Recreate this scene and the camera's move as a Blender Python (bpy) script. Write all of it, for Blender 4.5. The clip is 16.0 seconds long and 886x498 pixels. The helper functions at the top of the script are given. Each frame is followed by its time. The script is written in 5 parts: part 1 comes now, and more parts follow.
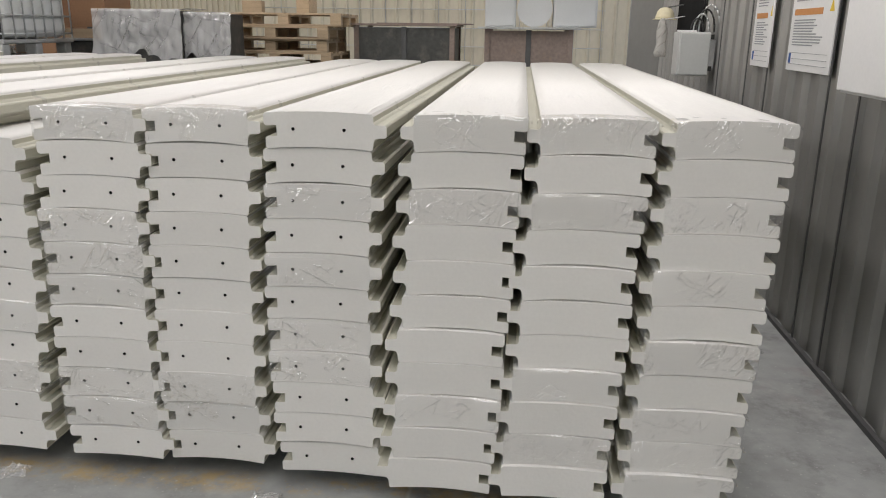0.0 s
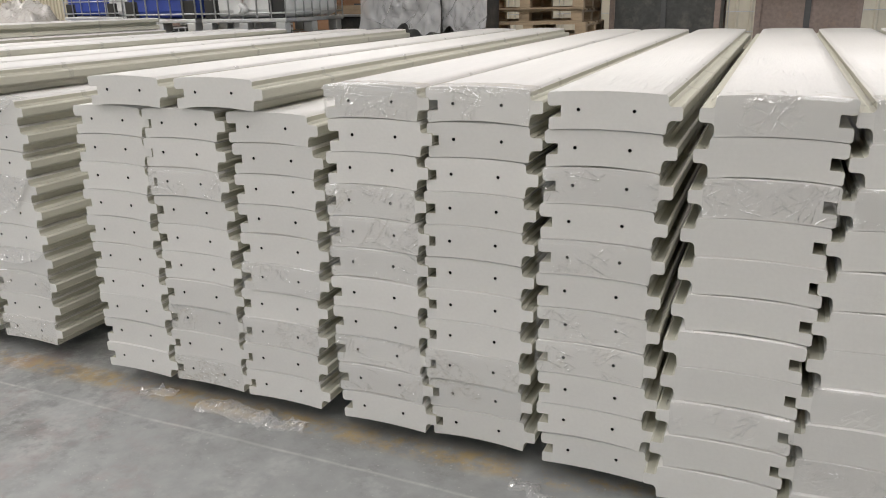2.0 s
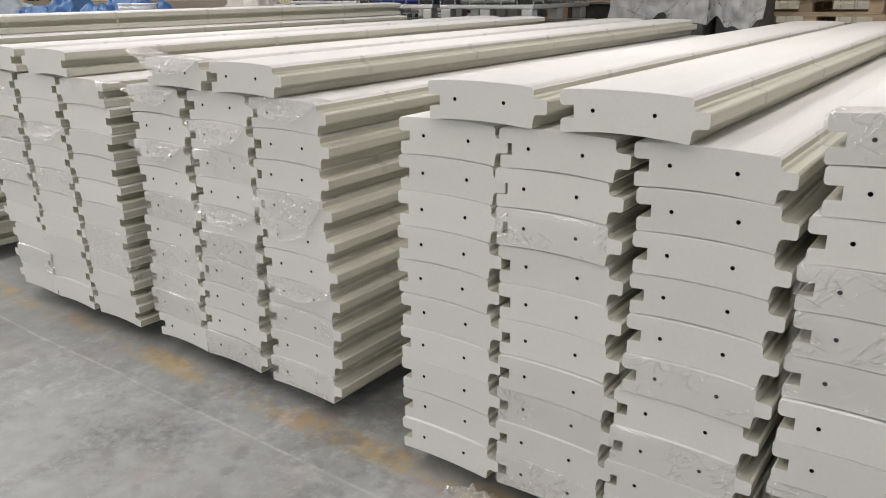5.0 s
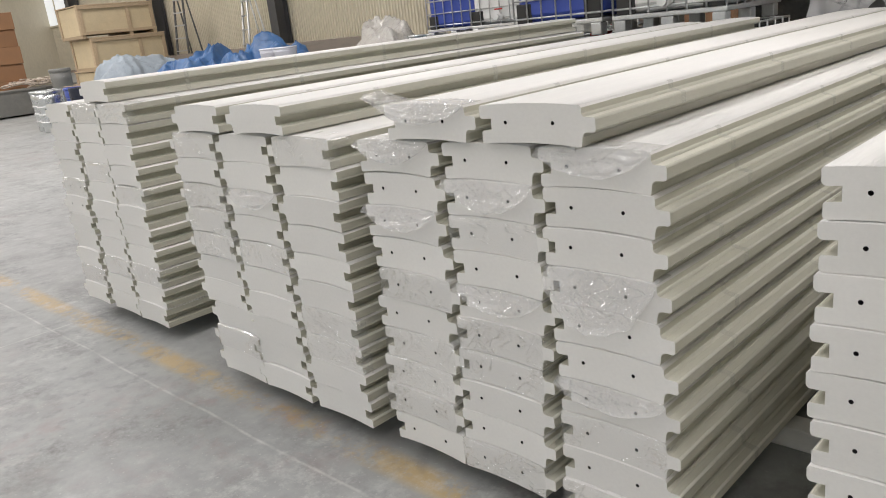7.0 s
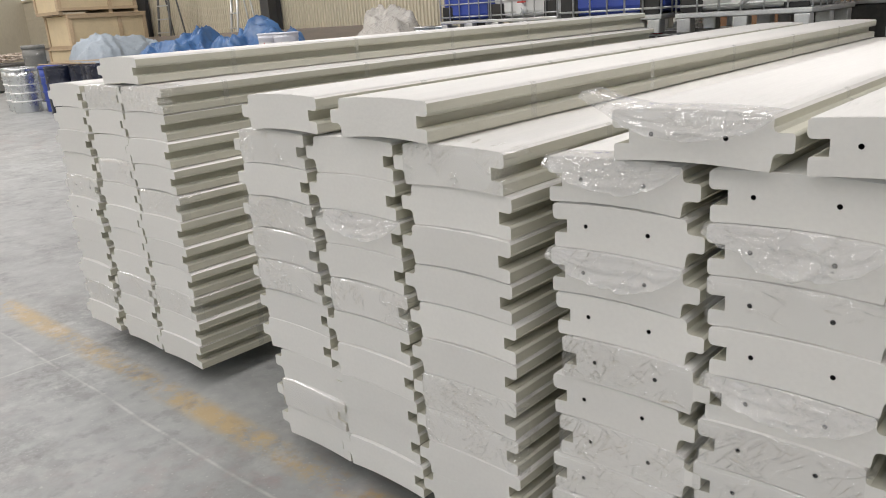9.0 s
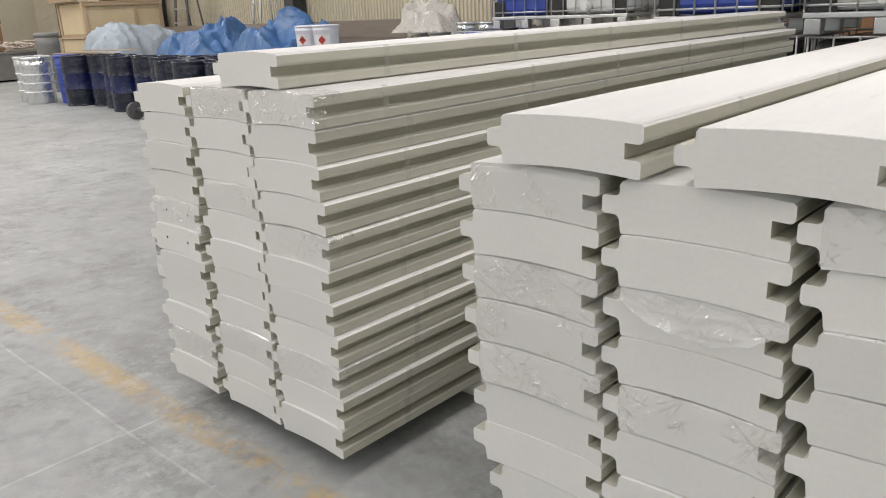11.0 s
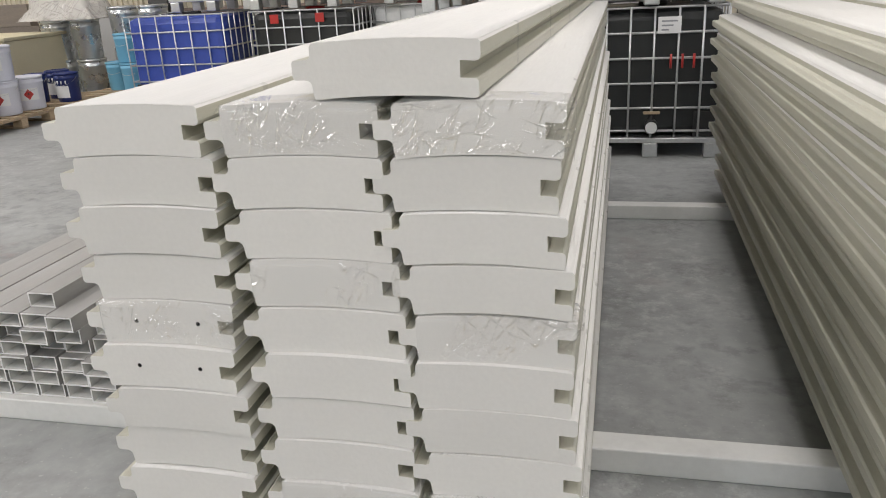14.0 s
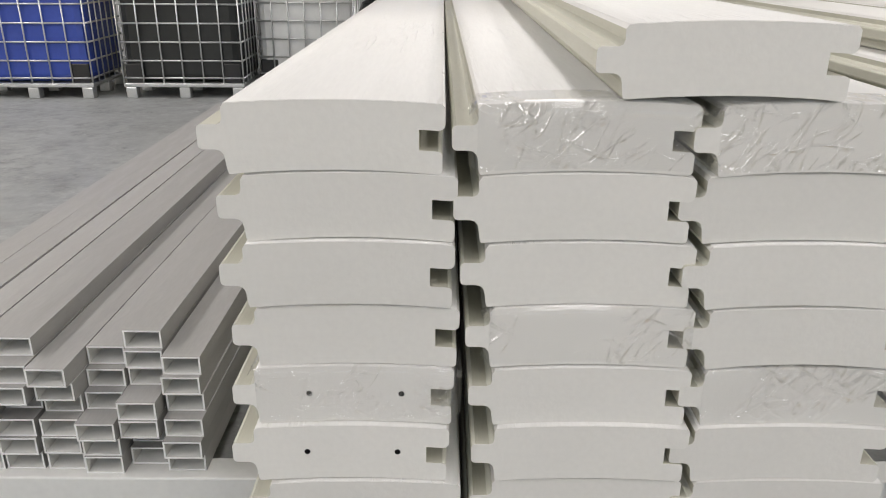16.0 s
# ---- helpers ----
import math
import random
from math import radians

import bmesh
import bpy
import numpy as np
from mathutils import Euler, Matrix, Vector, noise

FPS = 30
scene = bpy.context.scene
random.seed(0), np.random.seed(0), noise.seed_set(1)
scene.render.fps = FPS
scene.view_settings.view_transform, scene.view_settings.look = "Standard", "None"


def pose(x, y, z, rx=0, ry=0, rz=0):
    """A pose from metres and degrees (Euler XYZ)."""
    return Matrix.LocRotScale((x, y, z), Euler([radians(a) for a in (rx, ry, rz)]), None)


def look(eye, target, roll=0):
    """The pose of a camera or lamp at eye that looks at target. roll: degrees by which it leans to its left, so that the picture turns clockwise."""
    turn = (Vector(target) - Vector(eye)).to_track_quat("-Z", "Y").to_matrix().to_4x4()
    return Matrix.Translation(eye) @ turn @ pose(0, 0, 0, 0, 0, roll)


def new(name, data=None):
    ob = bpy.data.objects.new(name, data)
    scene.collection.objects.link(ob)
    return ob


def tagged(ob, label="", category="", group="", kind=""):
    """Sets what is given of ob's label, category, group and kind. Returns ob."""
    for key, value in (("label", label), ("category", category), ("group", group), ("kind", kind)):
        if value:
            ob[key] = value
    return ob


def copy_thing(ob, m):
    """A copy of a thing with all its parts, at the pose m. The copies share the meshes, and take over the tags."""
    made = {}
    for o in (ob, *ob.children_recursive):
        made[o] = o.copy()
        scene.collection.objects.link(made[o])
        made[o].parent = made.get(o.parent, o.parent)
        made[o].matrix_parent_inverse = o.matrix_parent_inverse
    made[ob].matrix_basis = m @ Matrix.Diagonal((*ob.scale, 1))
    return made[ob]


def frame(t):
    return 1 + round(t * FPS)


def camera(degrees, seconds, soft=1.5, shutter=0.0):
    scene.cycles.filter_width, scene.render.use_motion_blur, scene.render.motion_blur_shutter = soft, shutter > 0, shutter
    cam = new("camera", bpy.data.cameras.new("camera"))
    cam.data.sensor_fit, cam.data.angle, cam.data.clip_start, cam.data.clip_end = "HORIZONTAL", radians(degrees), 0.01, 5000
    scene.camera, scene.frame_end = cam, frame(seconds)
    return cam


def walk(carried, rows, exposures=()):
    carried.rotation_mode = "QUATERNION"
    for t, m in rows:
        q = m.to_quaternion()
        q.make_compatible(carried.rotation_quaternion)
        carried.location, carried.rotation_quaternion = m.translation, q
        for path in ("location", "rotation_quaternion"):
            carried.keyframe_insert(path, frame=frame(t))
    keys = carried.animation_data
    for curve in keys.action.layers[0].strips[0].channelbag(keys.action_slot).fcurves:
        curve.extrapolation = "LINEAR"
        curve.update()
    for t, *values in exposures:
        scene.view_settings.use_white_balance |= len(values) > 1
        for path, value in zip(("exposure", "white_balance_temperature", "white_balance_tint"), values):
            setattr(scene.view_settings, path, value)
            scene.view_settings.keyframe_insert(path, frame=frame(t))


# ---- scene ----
cam = camera(60.1, 16.0, soft=1.0)
METRES, EYE, TILT, LEAN, TURN = 6.48, 1.385, 0.0, 0.0, 5.7
ROWS = [
    (0.0, 0.0, 0.0, 0.0, 0.21, -15.94, -0.73),
    (0.5, -0.0046, -0.0007, 0.0003, 3.17, -15.7, -0.6),
    (1.0, -0.0108, -0.0013, 0.0002, 6.44, -15.67, -0.05),
    (1.5, -0.0167, 0.0024, 0.0017, 12.73, -17.23, 1.19),
    (2.0, -0.0222, 0.0165, 0.0019, 17.52, -18.06, 1.21),
    (2.5, -0.0314, 0.033, 0.0028, 23.02, -16.13, 1.28),
    (3.0, -0.0502, 0.0471, 0.0014, 25.54, -17.12, 0.8),
    (3.5, -0.0841, 0.0596, 0.0028, 24.58, -15.3, 2.97),
    (4.0, -0.1119, 0.072, 0.0021, 26.48, -16.38, 2.43),
    (6.5, -0.2588, 0.1215, -0.0002, 35.58, -18.42, 3.35),
    (7.0, -0.2923, 0.1312, 0.0009, 37.97, -16.7, 6.19),
    (7.5, -0.3198, 0.1375, 0.0001, 37.75, -18.03, 2.95),
    (8.0, -0.3567, 0.1432, 0.0005, 34.5, -16.86, 4.01),
    (8.5, -0.3914, 0.1504, -0.0006, 33.58, -18.11, 1.45),
    (9.0, -0.4278, 0.1664, -0.0019, 36.21, -17.13, 3.56),
    (9.5, -0.4645, 0.1779, -0.0012, 39.2, -17.98, 2.0),
    (12.0, -0.6576, 0.203, 0.0016, 28.87, -17.59, 3.02),
    (12.5, -0.7007, 0.2073, 0.0029, 24.53, -18.31, 3.15),
    (13.0, -0.7443, 0.215, -0.0008, 24.74, -19.96, 4.37),
    (13.5, -0.7814, 0.2202, 0.0011, 20.9, -19.92, 2.36),
    (14.0, -0.8199, 0.2228, 0.0007, 6.7, -19.85, 2.77),
    (14.5, -0.8511, 0.2253, 0.0015, 5.5, -19.87, 2.4),
    (15.0, -0.8791, 0.2427, -0.0015, 4.33, -19.98, 2.97),
    (15.5, -0.9075, 0.2635, -0.0002, -0.24, -19.2, 2.98),
    (16.0, -0.9342, 0.274, -0.0029, -5.72, -20.95, -0.34),
]
walk(cam, [(t, pose(0, 0, EYE, TILT, LEAN, TURN) @ pose(METRES * x, METRES * y, METRES * z, 90 + pitch, roll, yaw)) for t, x, y, z, yaw, pitch, roll in ROWS],
     exposures=[(0.0, 0.0), (16.0, 0.0)])

# ---- light ----
world = bpy.data.worlds.new("sky")
scene.world = world
world.use_nodes = True
wn = world.node_tree
sky = wn.nodes.new("ShaderNodeTexSky")
sky.sky_type, sky.sun_disc = "NISHITA", False
sky.sun_elevation, sky.sun_rotation = radians(50), radians(150)
wn.links.new(sky.outputs[0], wn.nodes["Background"].inputs[0])
wn.nodes["Background"].inputs[1].default_value = 0.12


def area_lamp(name, m, sx, sy, watts, colour):
    data = bpy.data.lights.new(name, "AREA")
    data.shape, data.size, data.size_y, data.energy, data.color = "RECTANGLE", sx, sy, watts, colour
    ob = new(name, data)
    ob.matrix_world = m
    return ob


# daylight from unseen rooflights, plus a fill lamp added at an unseen gate
for lx, watts in ((-28.0, 760), (-20.5, 820), (-13.0, 740), (-5.0, 360), (0.35, 445)):
    area_lamp("rooflight_lamp", pose(lx, 1.5, 6.85), 1.3, 16.0, watts, (1.0, 0.955, 0.94))
area_lamp("front_fill_lamp", look((-7.5, -7.8, 2.4), (-4.5, 2.0, 0.6)), 9.0, 4.4, 94, (1.0, 0.97, 0.965))


# ---- materials ----
def material(name, colour, rough=0.6, metal=0.0, vary=0.08, scale=6.0, bump=0.1, fine=60.0, dirt=0.0, dirt_colour=(0.1, 0.09, 0.08), per_object=0.0, stretch=(1, 1, 1), coords="Object"):
    m = bpy.data.materials.new(name)
    m.use_nodes = True
    n, l = m.node_tree.nodes, m.node_tree.links
    p = n["Principled BSDF"]
    tc = n.new("ShaderNodeTexCoord")
    mp = n.new("ShaderNodeMapping")
    mp.inputs["Scale"].default_value = stretch
    l.new(tc.outputs[coords], mp.inputs[0])
    big, small = n.new("ShaderNodeTexNoise"), n.new("ShaderNodeTexNoise")
    big.inputs["Scale"].default_value, big.inputs["Detail"].default_value = scale, 4
    small.inputs["Scale"].default_value, small.inputs["Detail"].default_value = fine, 3
    l.new(mp.outputs[0], big.inputs[0]), l.new(mp.outputs[0], small.inputs[0])
    add = n.new("ShaderNodeMath")
    add.operation = "ADD"
    l.new(big.outputs[0], add.inputs[0]), l.new(small.outputs[0], add.inputs[1])
    ramp = n.new("ShaderNodeMapRange")
    ramp.inputs[1].default_value, ramp.inputs[2].default_value = 0.6, 1.4
    ramp.inputs[3].default_value, ramp.inputs[4].default_value = 1 - vary, 1 + vary
    l.new(add.outputs[0], ramp.inputs[0])
    fac = ramp.outputs[0]
    if per_object:
        info, pr = n.new("ShaderNodeObjectInfo"), n.new("ShaderNodeMapRange")
        pr.inputs[3].default_value, pr.inputs[4].default_value = 1 - per_object, 1 + per_object
        l.new(info.outputs["Random"], pr.inputs[0])
        mul = n.new("ShaderNodeMath")
        mul.operation = "MULTIPLY"
        l.new(fac, mul.inputs[0]), l.new(pr.outputs[0], mul.inputs[1])
        fac = mul.outputs[0]
    tint = n.new("ShaderNodeVectorMath")
    tint.operation = "SCALE"
    tint.inputs[0].default_value = colour
    l.new(fac, tint.inputs["Scale"])
    out = tint.outputs[0]
    if dirt:
        spots = n.new("ShaderNodeTexNoise")
        spots.inputs["Scale"].default_value, spots.inputs["Detail"].default_value, spots.inputs["Roughness"].default_value = scale * 1.7, 8, 0.65
        l.new(mp.outputs[0], spots.inputs[0])
        cut = n.new("ShaderNodeMapRange")
        cut.inputs[1].default_value, cut.inputs[2].default_value = 0.52, 0.72
        cut.inputs[4].default_value = dirt
        l.new(spots.outputs[0], cut.inputs[0])
        mix = n.new("ShaderNodeMix")
        mix.data_type = "RGBA"
        mix.inputs[7].default_value = (*dirt_colour, 1)
        l.new(cut.outputs[0], mix.inputs[0]), l.new(out, mix.inputs[6])
        out = mix.outputs[2]
    l.new(out, p.inputs["Base Color"])
    rr = n.new("ShaderNodeMapRange")
    rr.inputs[1].default_value, rr.inputs[2].default_value = 0.3, 0.7
    rr.inputs[3].default_value, rr.inputs[4].default_value = max(rough - 0.1, 0.02), min(rough + 0.1, 1)
    l.new(big.outputs[0], rr.inputs[0]), l.new(rr.outputs[0], p.inputs["Roughness"])
    p.inputs["Metallic"].default_value = metal
    if bump:
        b = n.new("ShaderNodeBump")
        b.inputs["Strength"].default_value, b.inputs["Distance"].default_value = bump, 0.01
        l.new(add.outputs[0], b.inputs["Height"]), l.new(b.outputs[0], p.inputs["Normal"])
    return m


def film_material(name, colour=(0.9, 0.9, 0.9), haze=0.05, size=1.0, rough=0.07, relief=0.09, patchy=(0.46, 0.57), shine=0.45):
    """Clear plastic film: see-through, a little hazy, with glossy slanting wrinkles that catch the rooflights."""
    m = bpy.data.materials.new(name)
    m.use_nodes = True
    n, l = m.node_tree.nodes, m.node_tree.links
    n.remove(n["Principled BSDF"])
    tc, info, shift, far = n.new("ShaderNodeTexCoord"), n.new("ShaderNodeObjectInfo"), n.new("ShaderNodeVectorMath"), n.new("ShaderNodeVectorMath")
    far.operation = "SCALE"
    far.inputs[0].default_value = (37.0, 11.0, 23.0)
    l.new(info.outputs["Random"], far.inputs["Scale"])
    l.new(tc.outputs["Object"], shift.inputs[0]), l.new(far.outputs[0], shift.inputs[1])

    def join(op, a, b):
        k = n.new("ShaderNodeMath")
        k.operation = op
        for i, v in enumerate((a, b)):
            if isinstance(v, float):
                k.inputs[i].default_value = v
            else:
                l.new(v, k.inputs[i])
        return k.outputs[0]

    def ridges(turn, stretch, sharp):
        """Straight folds running aslant: a stretched noise, folded at its middle."""
        mp, st, no = n.new("ShaderNodeMapping"), n.new("ShaderNodeVectorMath"), n.new("ShaderNodeTexNoise")
        mp.inputs["Rotation"].default_value = (0, radians(turn), 0)
        st.operation = "MULTIPLY"
        st.inputs[1].default_value = [v * size for v in stretch]
        l.new(shift.outputs[0], mp.inputs[0]), l.new(mp.outputs[0], st.inputs[0]), l.new(st.outputs[0], no.inputs[0])
        no.inputs["Scale"].default_value, no.inputs["Detail"].default_value, no.inputs["Distortion"].default_value = 1.0, 1.0, 0.25
        d = join("ABSOLUTE", join("SUBTRACT", no.outputs[0], 0.5), 0.0)
        fold = n.new("ShaderNodeMapRange")
        for i, v in enumerate((0.0, sharp, 1.0, 0.0)):
            fold.inputs[i + 1].default_value = v
        l.new(d, fold.inputs[0])
        return fold.outputs[0]

    folds = join("ADD", join("ADD", ridges(40, (9, 14, 34), 0.06), ridges(-22, (8, 14, 26), 0.04)), ridges(64, (7, 14, 30), 0.035))
    patch, where = n.new("ShaderNodeTexNoise"), n.new("ShaderNodeMapRange")
    patch.inputs["Scale"].default_value, patch.inputs["Detail"].default_value = 9 * size, 3
    l.new(shift.outputs[0], patch.inputs[0]), l.new(patch.outputs[0], where.inputs[0])
    for i, v in enumerate((*patchy, 0.0, 1.0)):
        where.inputs[i + 1].default_value = v
    b = n.new("ShaderNodeBump")
    b.inputs["Strength"].default_value, b.inputs["Distance"].default_value = 1.0, relief / 8
    l.new(join("MULTIPLY", folds, where.outputs[0]), b.inputs["Height"])
    clear, gl, di, fr = n.new("ShaderNodeBsdfTransparent"), n.new("ShaderNodeBsdfGlossy"), n.new("ShaderNodeBsdfDiffuse"), n.new("ShaderNodeLayerWeight")
    gl.inputs["Roughness"].default_value = rough
    gl.inputs["Color"].default_value = (1, 1, 1, 1)
    di.inputs["Color"].default_value = (*colour, 1)
    fr.inputs["Blend"].default_value = 0.5
    l.new(b.outputs[0], gl.inputs["Normal"]), l.new(b.outputs[0], fr.inputs["Normal"])
    m1, m2 = n.new("ShaderNodeMixShader"), n.new("ShaderNodeMixShader")
    m1.inputs[0].default_value = haze
    l.new(clear.outputs[0], m1.inputs[1]), l.new(di.outputs[0], m1.inputs[2])
    l.new(join("ADD", join("MULTIPLY", join("POWER", fr.outputs["Facing"], 2.2), shine), 0.035), m2.inputs[0]), l.new(m1.outputs[0], m2.inputs[1]), l.new(gl.outputs[0], m2.inputs[2])
    l.new(m2.outputs[0], n["Material Output"].inputs[0])
    return m


def add_wrinkles(m):
    """Long shallow wrinkles of the protective foil, running mostly lengthways, in patches."""
    n, l = m.node_tree.nodes, m.node_tree.links
    p = n["Principled BSDF"]
    tc, st, no, patch = n.new("ShaderNodeTexCoord"), n.new("ShaderNodeMapping"), n.new("ShaderNodeTexNoise"), n.new("ShaderNodeTexNoise")
    info, shift = n.new("ShaderNodeObjectInfo"), n.new("ShaderNodeVectorMath")
    shift.operation = "MULTIPLY_ADD"
    shift.inputs[1].default_value = (31.0, 47.0, 13.0)
    l.new(info.outputs["Random"], shift.inputs[0]), l.new(tc.outputs["Object"], shift.inputs[2])
    st.inputs["Rotation"].default_value = (0, 0, radians(5))
    st.inputs["Scale"].default_value = (34, 2.2, 10)
    no.inputs["Scale"].default_value, no.inputs["Detail"].default_value, no.inputs["Distortion"].default_value = 1.0, 2, 0.6
    patch.inputs["Scale"].default_value, patch.inputs["Detail"].default_value = 2.4, 2
    l.new(shift.outputs[0], st.inputs[0]), l.new(st.outputs[0], no.inputs[0]), l.new(shift.outputs[0], patch.inputs[0])
    sub, ab, fold, where, mul, b = [n.new(k) for k in ("ShaderNodeMath", "ShaderNodeMath", "ShaderNodeMapRange", "ShaderNodeMapRange", "ShaderNodeMath", "ShaderNodeBump")]
    sub.operation, ab.operation, mul.operation = "SUBTRACT", "ABSOLUTE", "MULTIPLY"
    sub.inputs[1].default_value = 0.5
    for node, vals in ((fold, (0.0, 0.05, 1.0, 0.0)), (where, (0.5, 0.66, 0.0, 1.0))):
        for i, v in enumerate(vals):
            node.inputs[i + 1].default_value = v
    l.new(no.outputs[0], sub.inputs[0]), l.new(sub.outputs[0], ab.inputs[0]), l.new(ab.outputs[0], fold.inputs[0])
    l.new(patch.outputs[0], where.inputs[0]), l.new(fold.outputs[0], mul.inputs[0]), l.new(where.outputs[0], mul.inputs[1])
    b.inputs["Strength"].default_value, b.inputs["Distance"].default_value = 0.7, 0.0022
    l.new(mul.outputs[0], b.inputs["Height"])
    l.new(p.inputs["Normal"].links[0].from_socket, b.inputs["Normal"])
    l.new(b.outputs[0], p.inputs["Normal"])
    return m


def floor_material():
    m = material("trowelled_concrete", (0.315, 0.325, 0.32), 0.5, 0, 0.16, 0.9, 0.25, 14, 0.55, (0.15, 0.15, 0.145), coords="Object")
    n, l = m.node_tree.nodes, m.node_tree.links
    p = n["Principled BSDF"]
    base = p.inputs["Base Color"].links[0].from_socket
    tc, sep = n.new("ShaderNodeTexCoord"), n.new("ShaderNodeSeparateXYZ")
    l.new(tc.outputs["Object"], sep.inputs[0])

    def noise_at(scale, detail, rough=0.5):
        no = n.new("ShaderNodeTexNoise")
        no.inputs["Scale"].default_value, no.inputs["Detail"].default_value, no.inputs["Roughness"].default_value = scale, detail, rough
        l.new(tc.outputs["Object"], no.inputs[0])
        return no.outputs[0]

    def math(op, a, b):
        k = n.new("ShaderNodeMath")
        k.operation = op
        for i, v in enumerate((a, b)):
            if isinstance(v, (int, float)):
                k.inputs[i].default_value = v
            elif v is not None:
                l.new(v, k.inputs[i])
        return k.outputs[0]

    def steps(v, a, b, lo=0.0, hi=1.0):
        k = n.new("ShaderNodeMapRange")
        for i, x in enumerate((a, b, lo, hi)):
            k.inputs[i + 1].default_value = x
        l.new(v, k.inputs[0])
        return k.outputs[0]

    def over(fac, colour):
        global_mix = n.new("ShaderNodeMix")
        global_mix.data_type = "RGBA"
        global_mix.inputs[7].default_value = (*colour, 1)
        l.new(fac, global_mix.inputs[0]), l.new(base, global_mix.inputs[6])
        return global_mix.outputs[2]

    # worn yellow marking along the aisle
    band = steps(math("ABSOLUTE", math("SUBTRACT", sep.outputs[1], 2.055), None), 0.03, 0.075, 1, 0)
    worn = steps(math("ADD", noise_at(2.3, 3), math("MULTIPLY", noise_at(17, 6, 0.7), 0.9)), 0.86, 1.04)
    base = over(math("MULTIPLY", math("MULTIPLY", band, worn), 0.7), (0.47, 0.33, 0.13))
    # pale dust in the saw cuts of the slab
    wob = math("MULTIPLY", math("SUBTRACT", noise_at(2.0, 3), 0.5), 0.03)
    for axis, places in ((1, (1.88,)), (0, (-6.32, -12.4, -0.3))):
        for at in places:
            d = math("ABSOLUTE", math("ADD", math("SUBTRACT", sep.outputs[axis], at), wob), None)
            cut = math("MULTIPLY", steps(d, 0.001, 0.009, 1, 0), steps(noise_at(7, 5, 0.7), 0.38, 0.62, 0.1, 0.6))
            base = over(cut, (0.62, 0.62, 0.60))
    # rust-red dust spilled near the drums, and pale scuffs
    spill = math("MULTIPLY", steps(noise_at(0.35, 2), 0.54, 0.62), steps(noise_at(5, 6, 0.7), 0.5, 0.7))
    base = over(math("MULTIPLY", spill, 0.35), (0.30, 0.15, 0.13))
    scuff = math("MULTIPLY", steps(noise_at(0.8, 3), 0.5, 0.62), steps(noise_at(9, 8, 0.75), 0.5, 0.68))
    base = over(math("MULTIPLY", scuff, 0.6), (0.58, 0.59, 0.58))
    grime = math("MULTIPLY", steps(noise_at(2.6, 6, 0.65), 0.48, 0.66), steps(noise_at(28, 4, 0.7), 0.35, 0.65))
    base = over(math("MULTIPLY", grime, 0.75), (0.12, 0.12, 0.115))
    blot = math("MULTIPLY", steps(noise_at(7.5, 5, 0.6), 0.55, 0.64), steps(noise_at(0.9, 2), 0.40, 0.56))
    base = over(math("MULTIPLY", blot, 0.42), (0.16, 0.165, 0.16))
    smear = math("MULTIPLY", steps(noise_at(3.6, 4, 0.6), 0.57, 0.66), steps(noise_at(40, 3, 0.6), 0.3, 0.6))
    base = over(math("MULTIPLY", smear, 0.4), (0.47, 0.48, 0.475))
    flecks = steps(noise_at(60, 2), 0.66, 0.72)
    base = over(math("MULTIPLY", flecks, 0.4), (0.5, 0.5, 0.48))
    l.new(base, p.inputs["Base Color"])
    return m


M_FLOOR = floor_material()
M_SKIN = add_wrinkles(material("white_panel_sheet", (0.78, 0.77, 0.745), 0.5, 0, 0.035, 3, 0.16, 30, per_object=0.02, stretch=(6, 0.5, 6)))
# yellow foam edge, darkened below its own tone for shade between the panels
M_FOAM = material("shaded_yellow_panel_edge", (0.53, 0.52, 0.44), 0.5, 0, 0.05, 4, 0.08, 50, per_object=0.03, stretch=(4, 0.6, 4))
M_CUT = material("cut_panel_end", (0.70, 0.69, 0.66), 0.62, 0, 0.035, 5, 0.08, 90, per_object=0.05)
# near-black without gloss: shade inside holes and openings, put into the colour
M_VOID_SHADE = material("painted_void_shade", (0.03, 0.03, 0.03), 0.9, 0, 0.1, 10, 0)
M_VOID_SHADE.node_tree.nodes["Principled BSDF"].inputs["Specular IOR Level"].default_value = 0.0
M_FILM = film_material("clear_wrap")
M_FILM_LOOSE = film_material("loose_clear_wrap", haze=0.24, size=0.85, patchy=(0.34, 0.5), shine=0.55)
M_FILM_HEAVY = film_material("heavy_clear_film", haze=0.42, size=0.14, relief=0.4, rough=0.22, patchy=(0.35, 0.5), shine=0.4)
M_TAPE = film_material("clear_tape", haze=0.12, relief=0.01, rough=0.2, shine=0.06)
M_BEAM = material("white_painted_steel", (0.74, 0.74, 0.72), 0.4, 0, 0.05, 4, 0.05, 40, 0.2, (0.45, 0.44, 0.42))
M_TUBE = material("grey_profile", (0.34, 0.335, 0.325), 0.4, 0, 0.08, 5, 0.05, 40, 0.2, (0.5, 0.5, 0.49), per_object=0.08, stretch=(4, 0.7, 4))
# inner faces lightened in colour for the light falling into the open ends
M_TUBE_IN = material("lit_profile_inside", (0.78, 0.78, 0.76), 0.5, 0, 0.06, 6, 0.05, 40)
M_WALL_GREY = material("grey_metal_cladding", (0.33, 0.325, 0.31), 0.42, 0.35, 0.06, 2, 0.05, 30, 0.3, (0.34, 0.34, 0.33), stretch=(1, 1, 0.4))
M_WALL_CREAM = material("cream_metal_cladding", (0.62, 0.57, 0.45), 0.55, 0, 0.08, 1.2, 0.06, 20, 0.3, (0.45, 0.41, 0.32), stretch=(1, 1, 0.4))
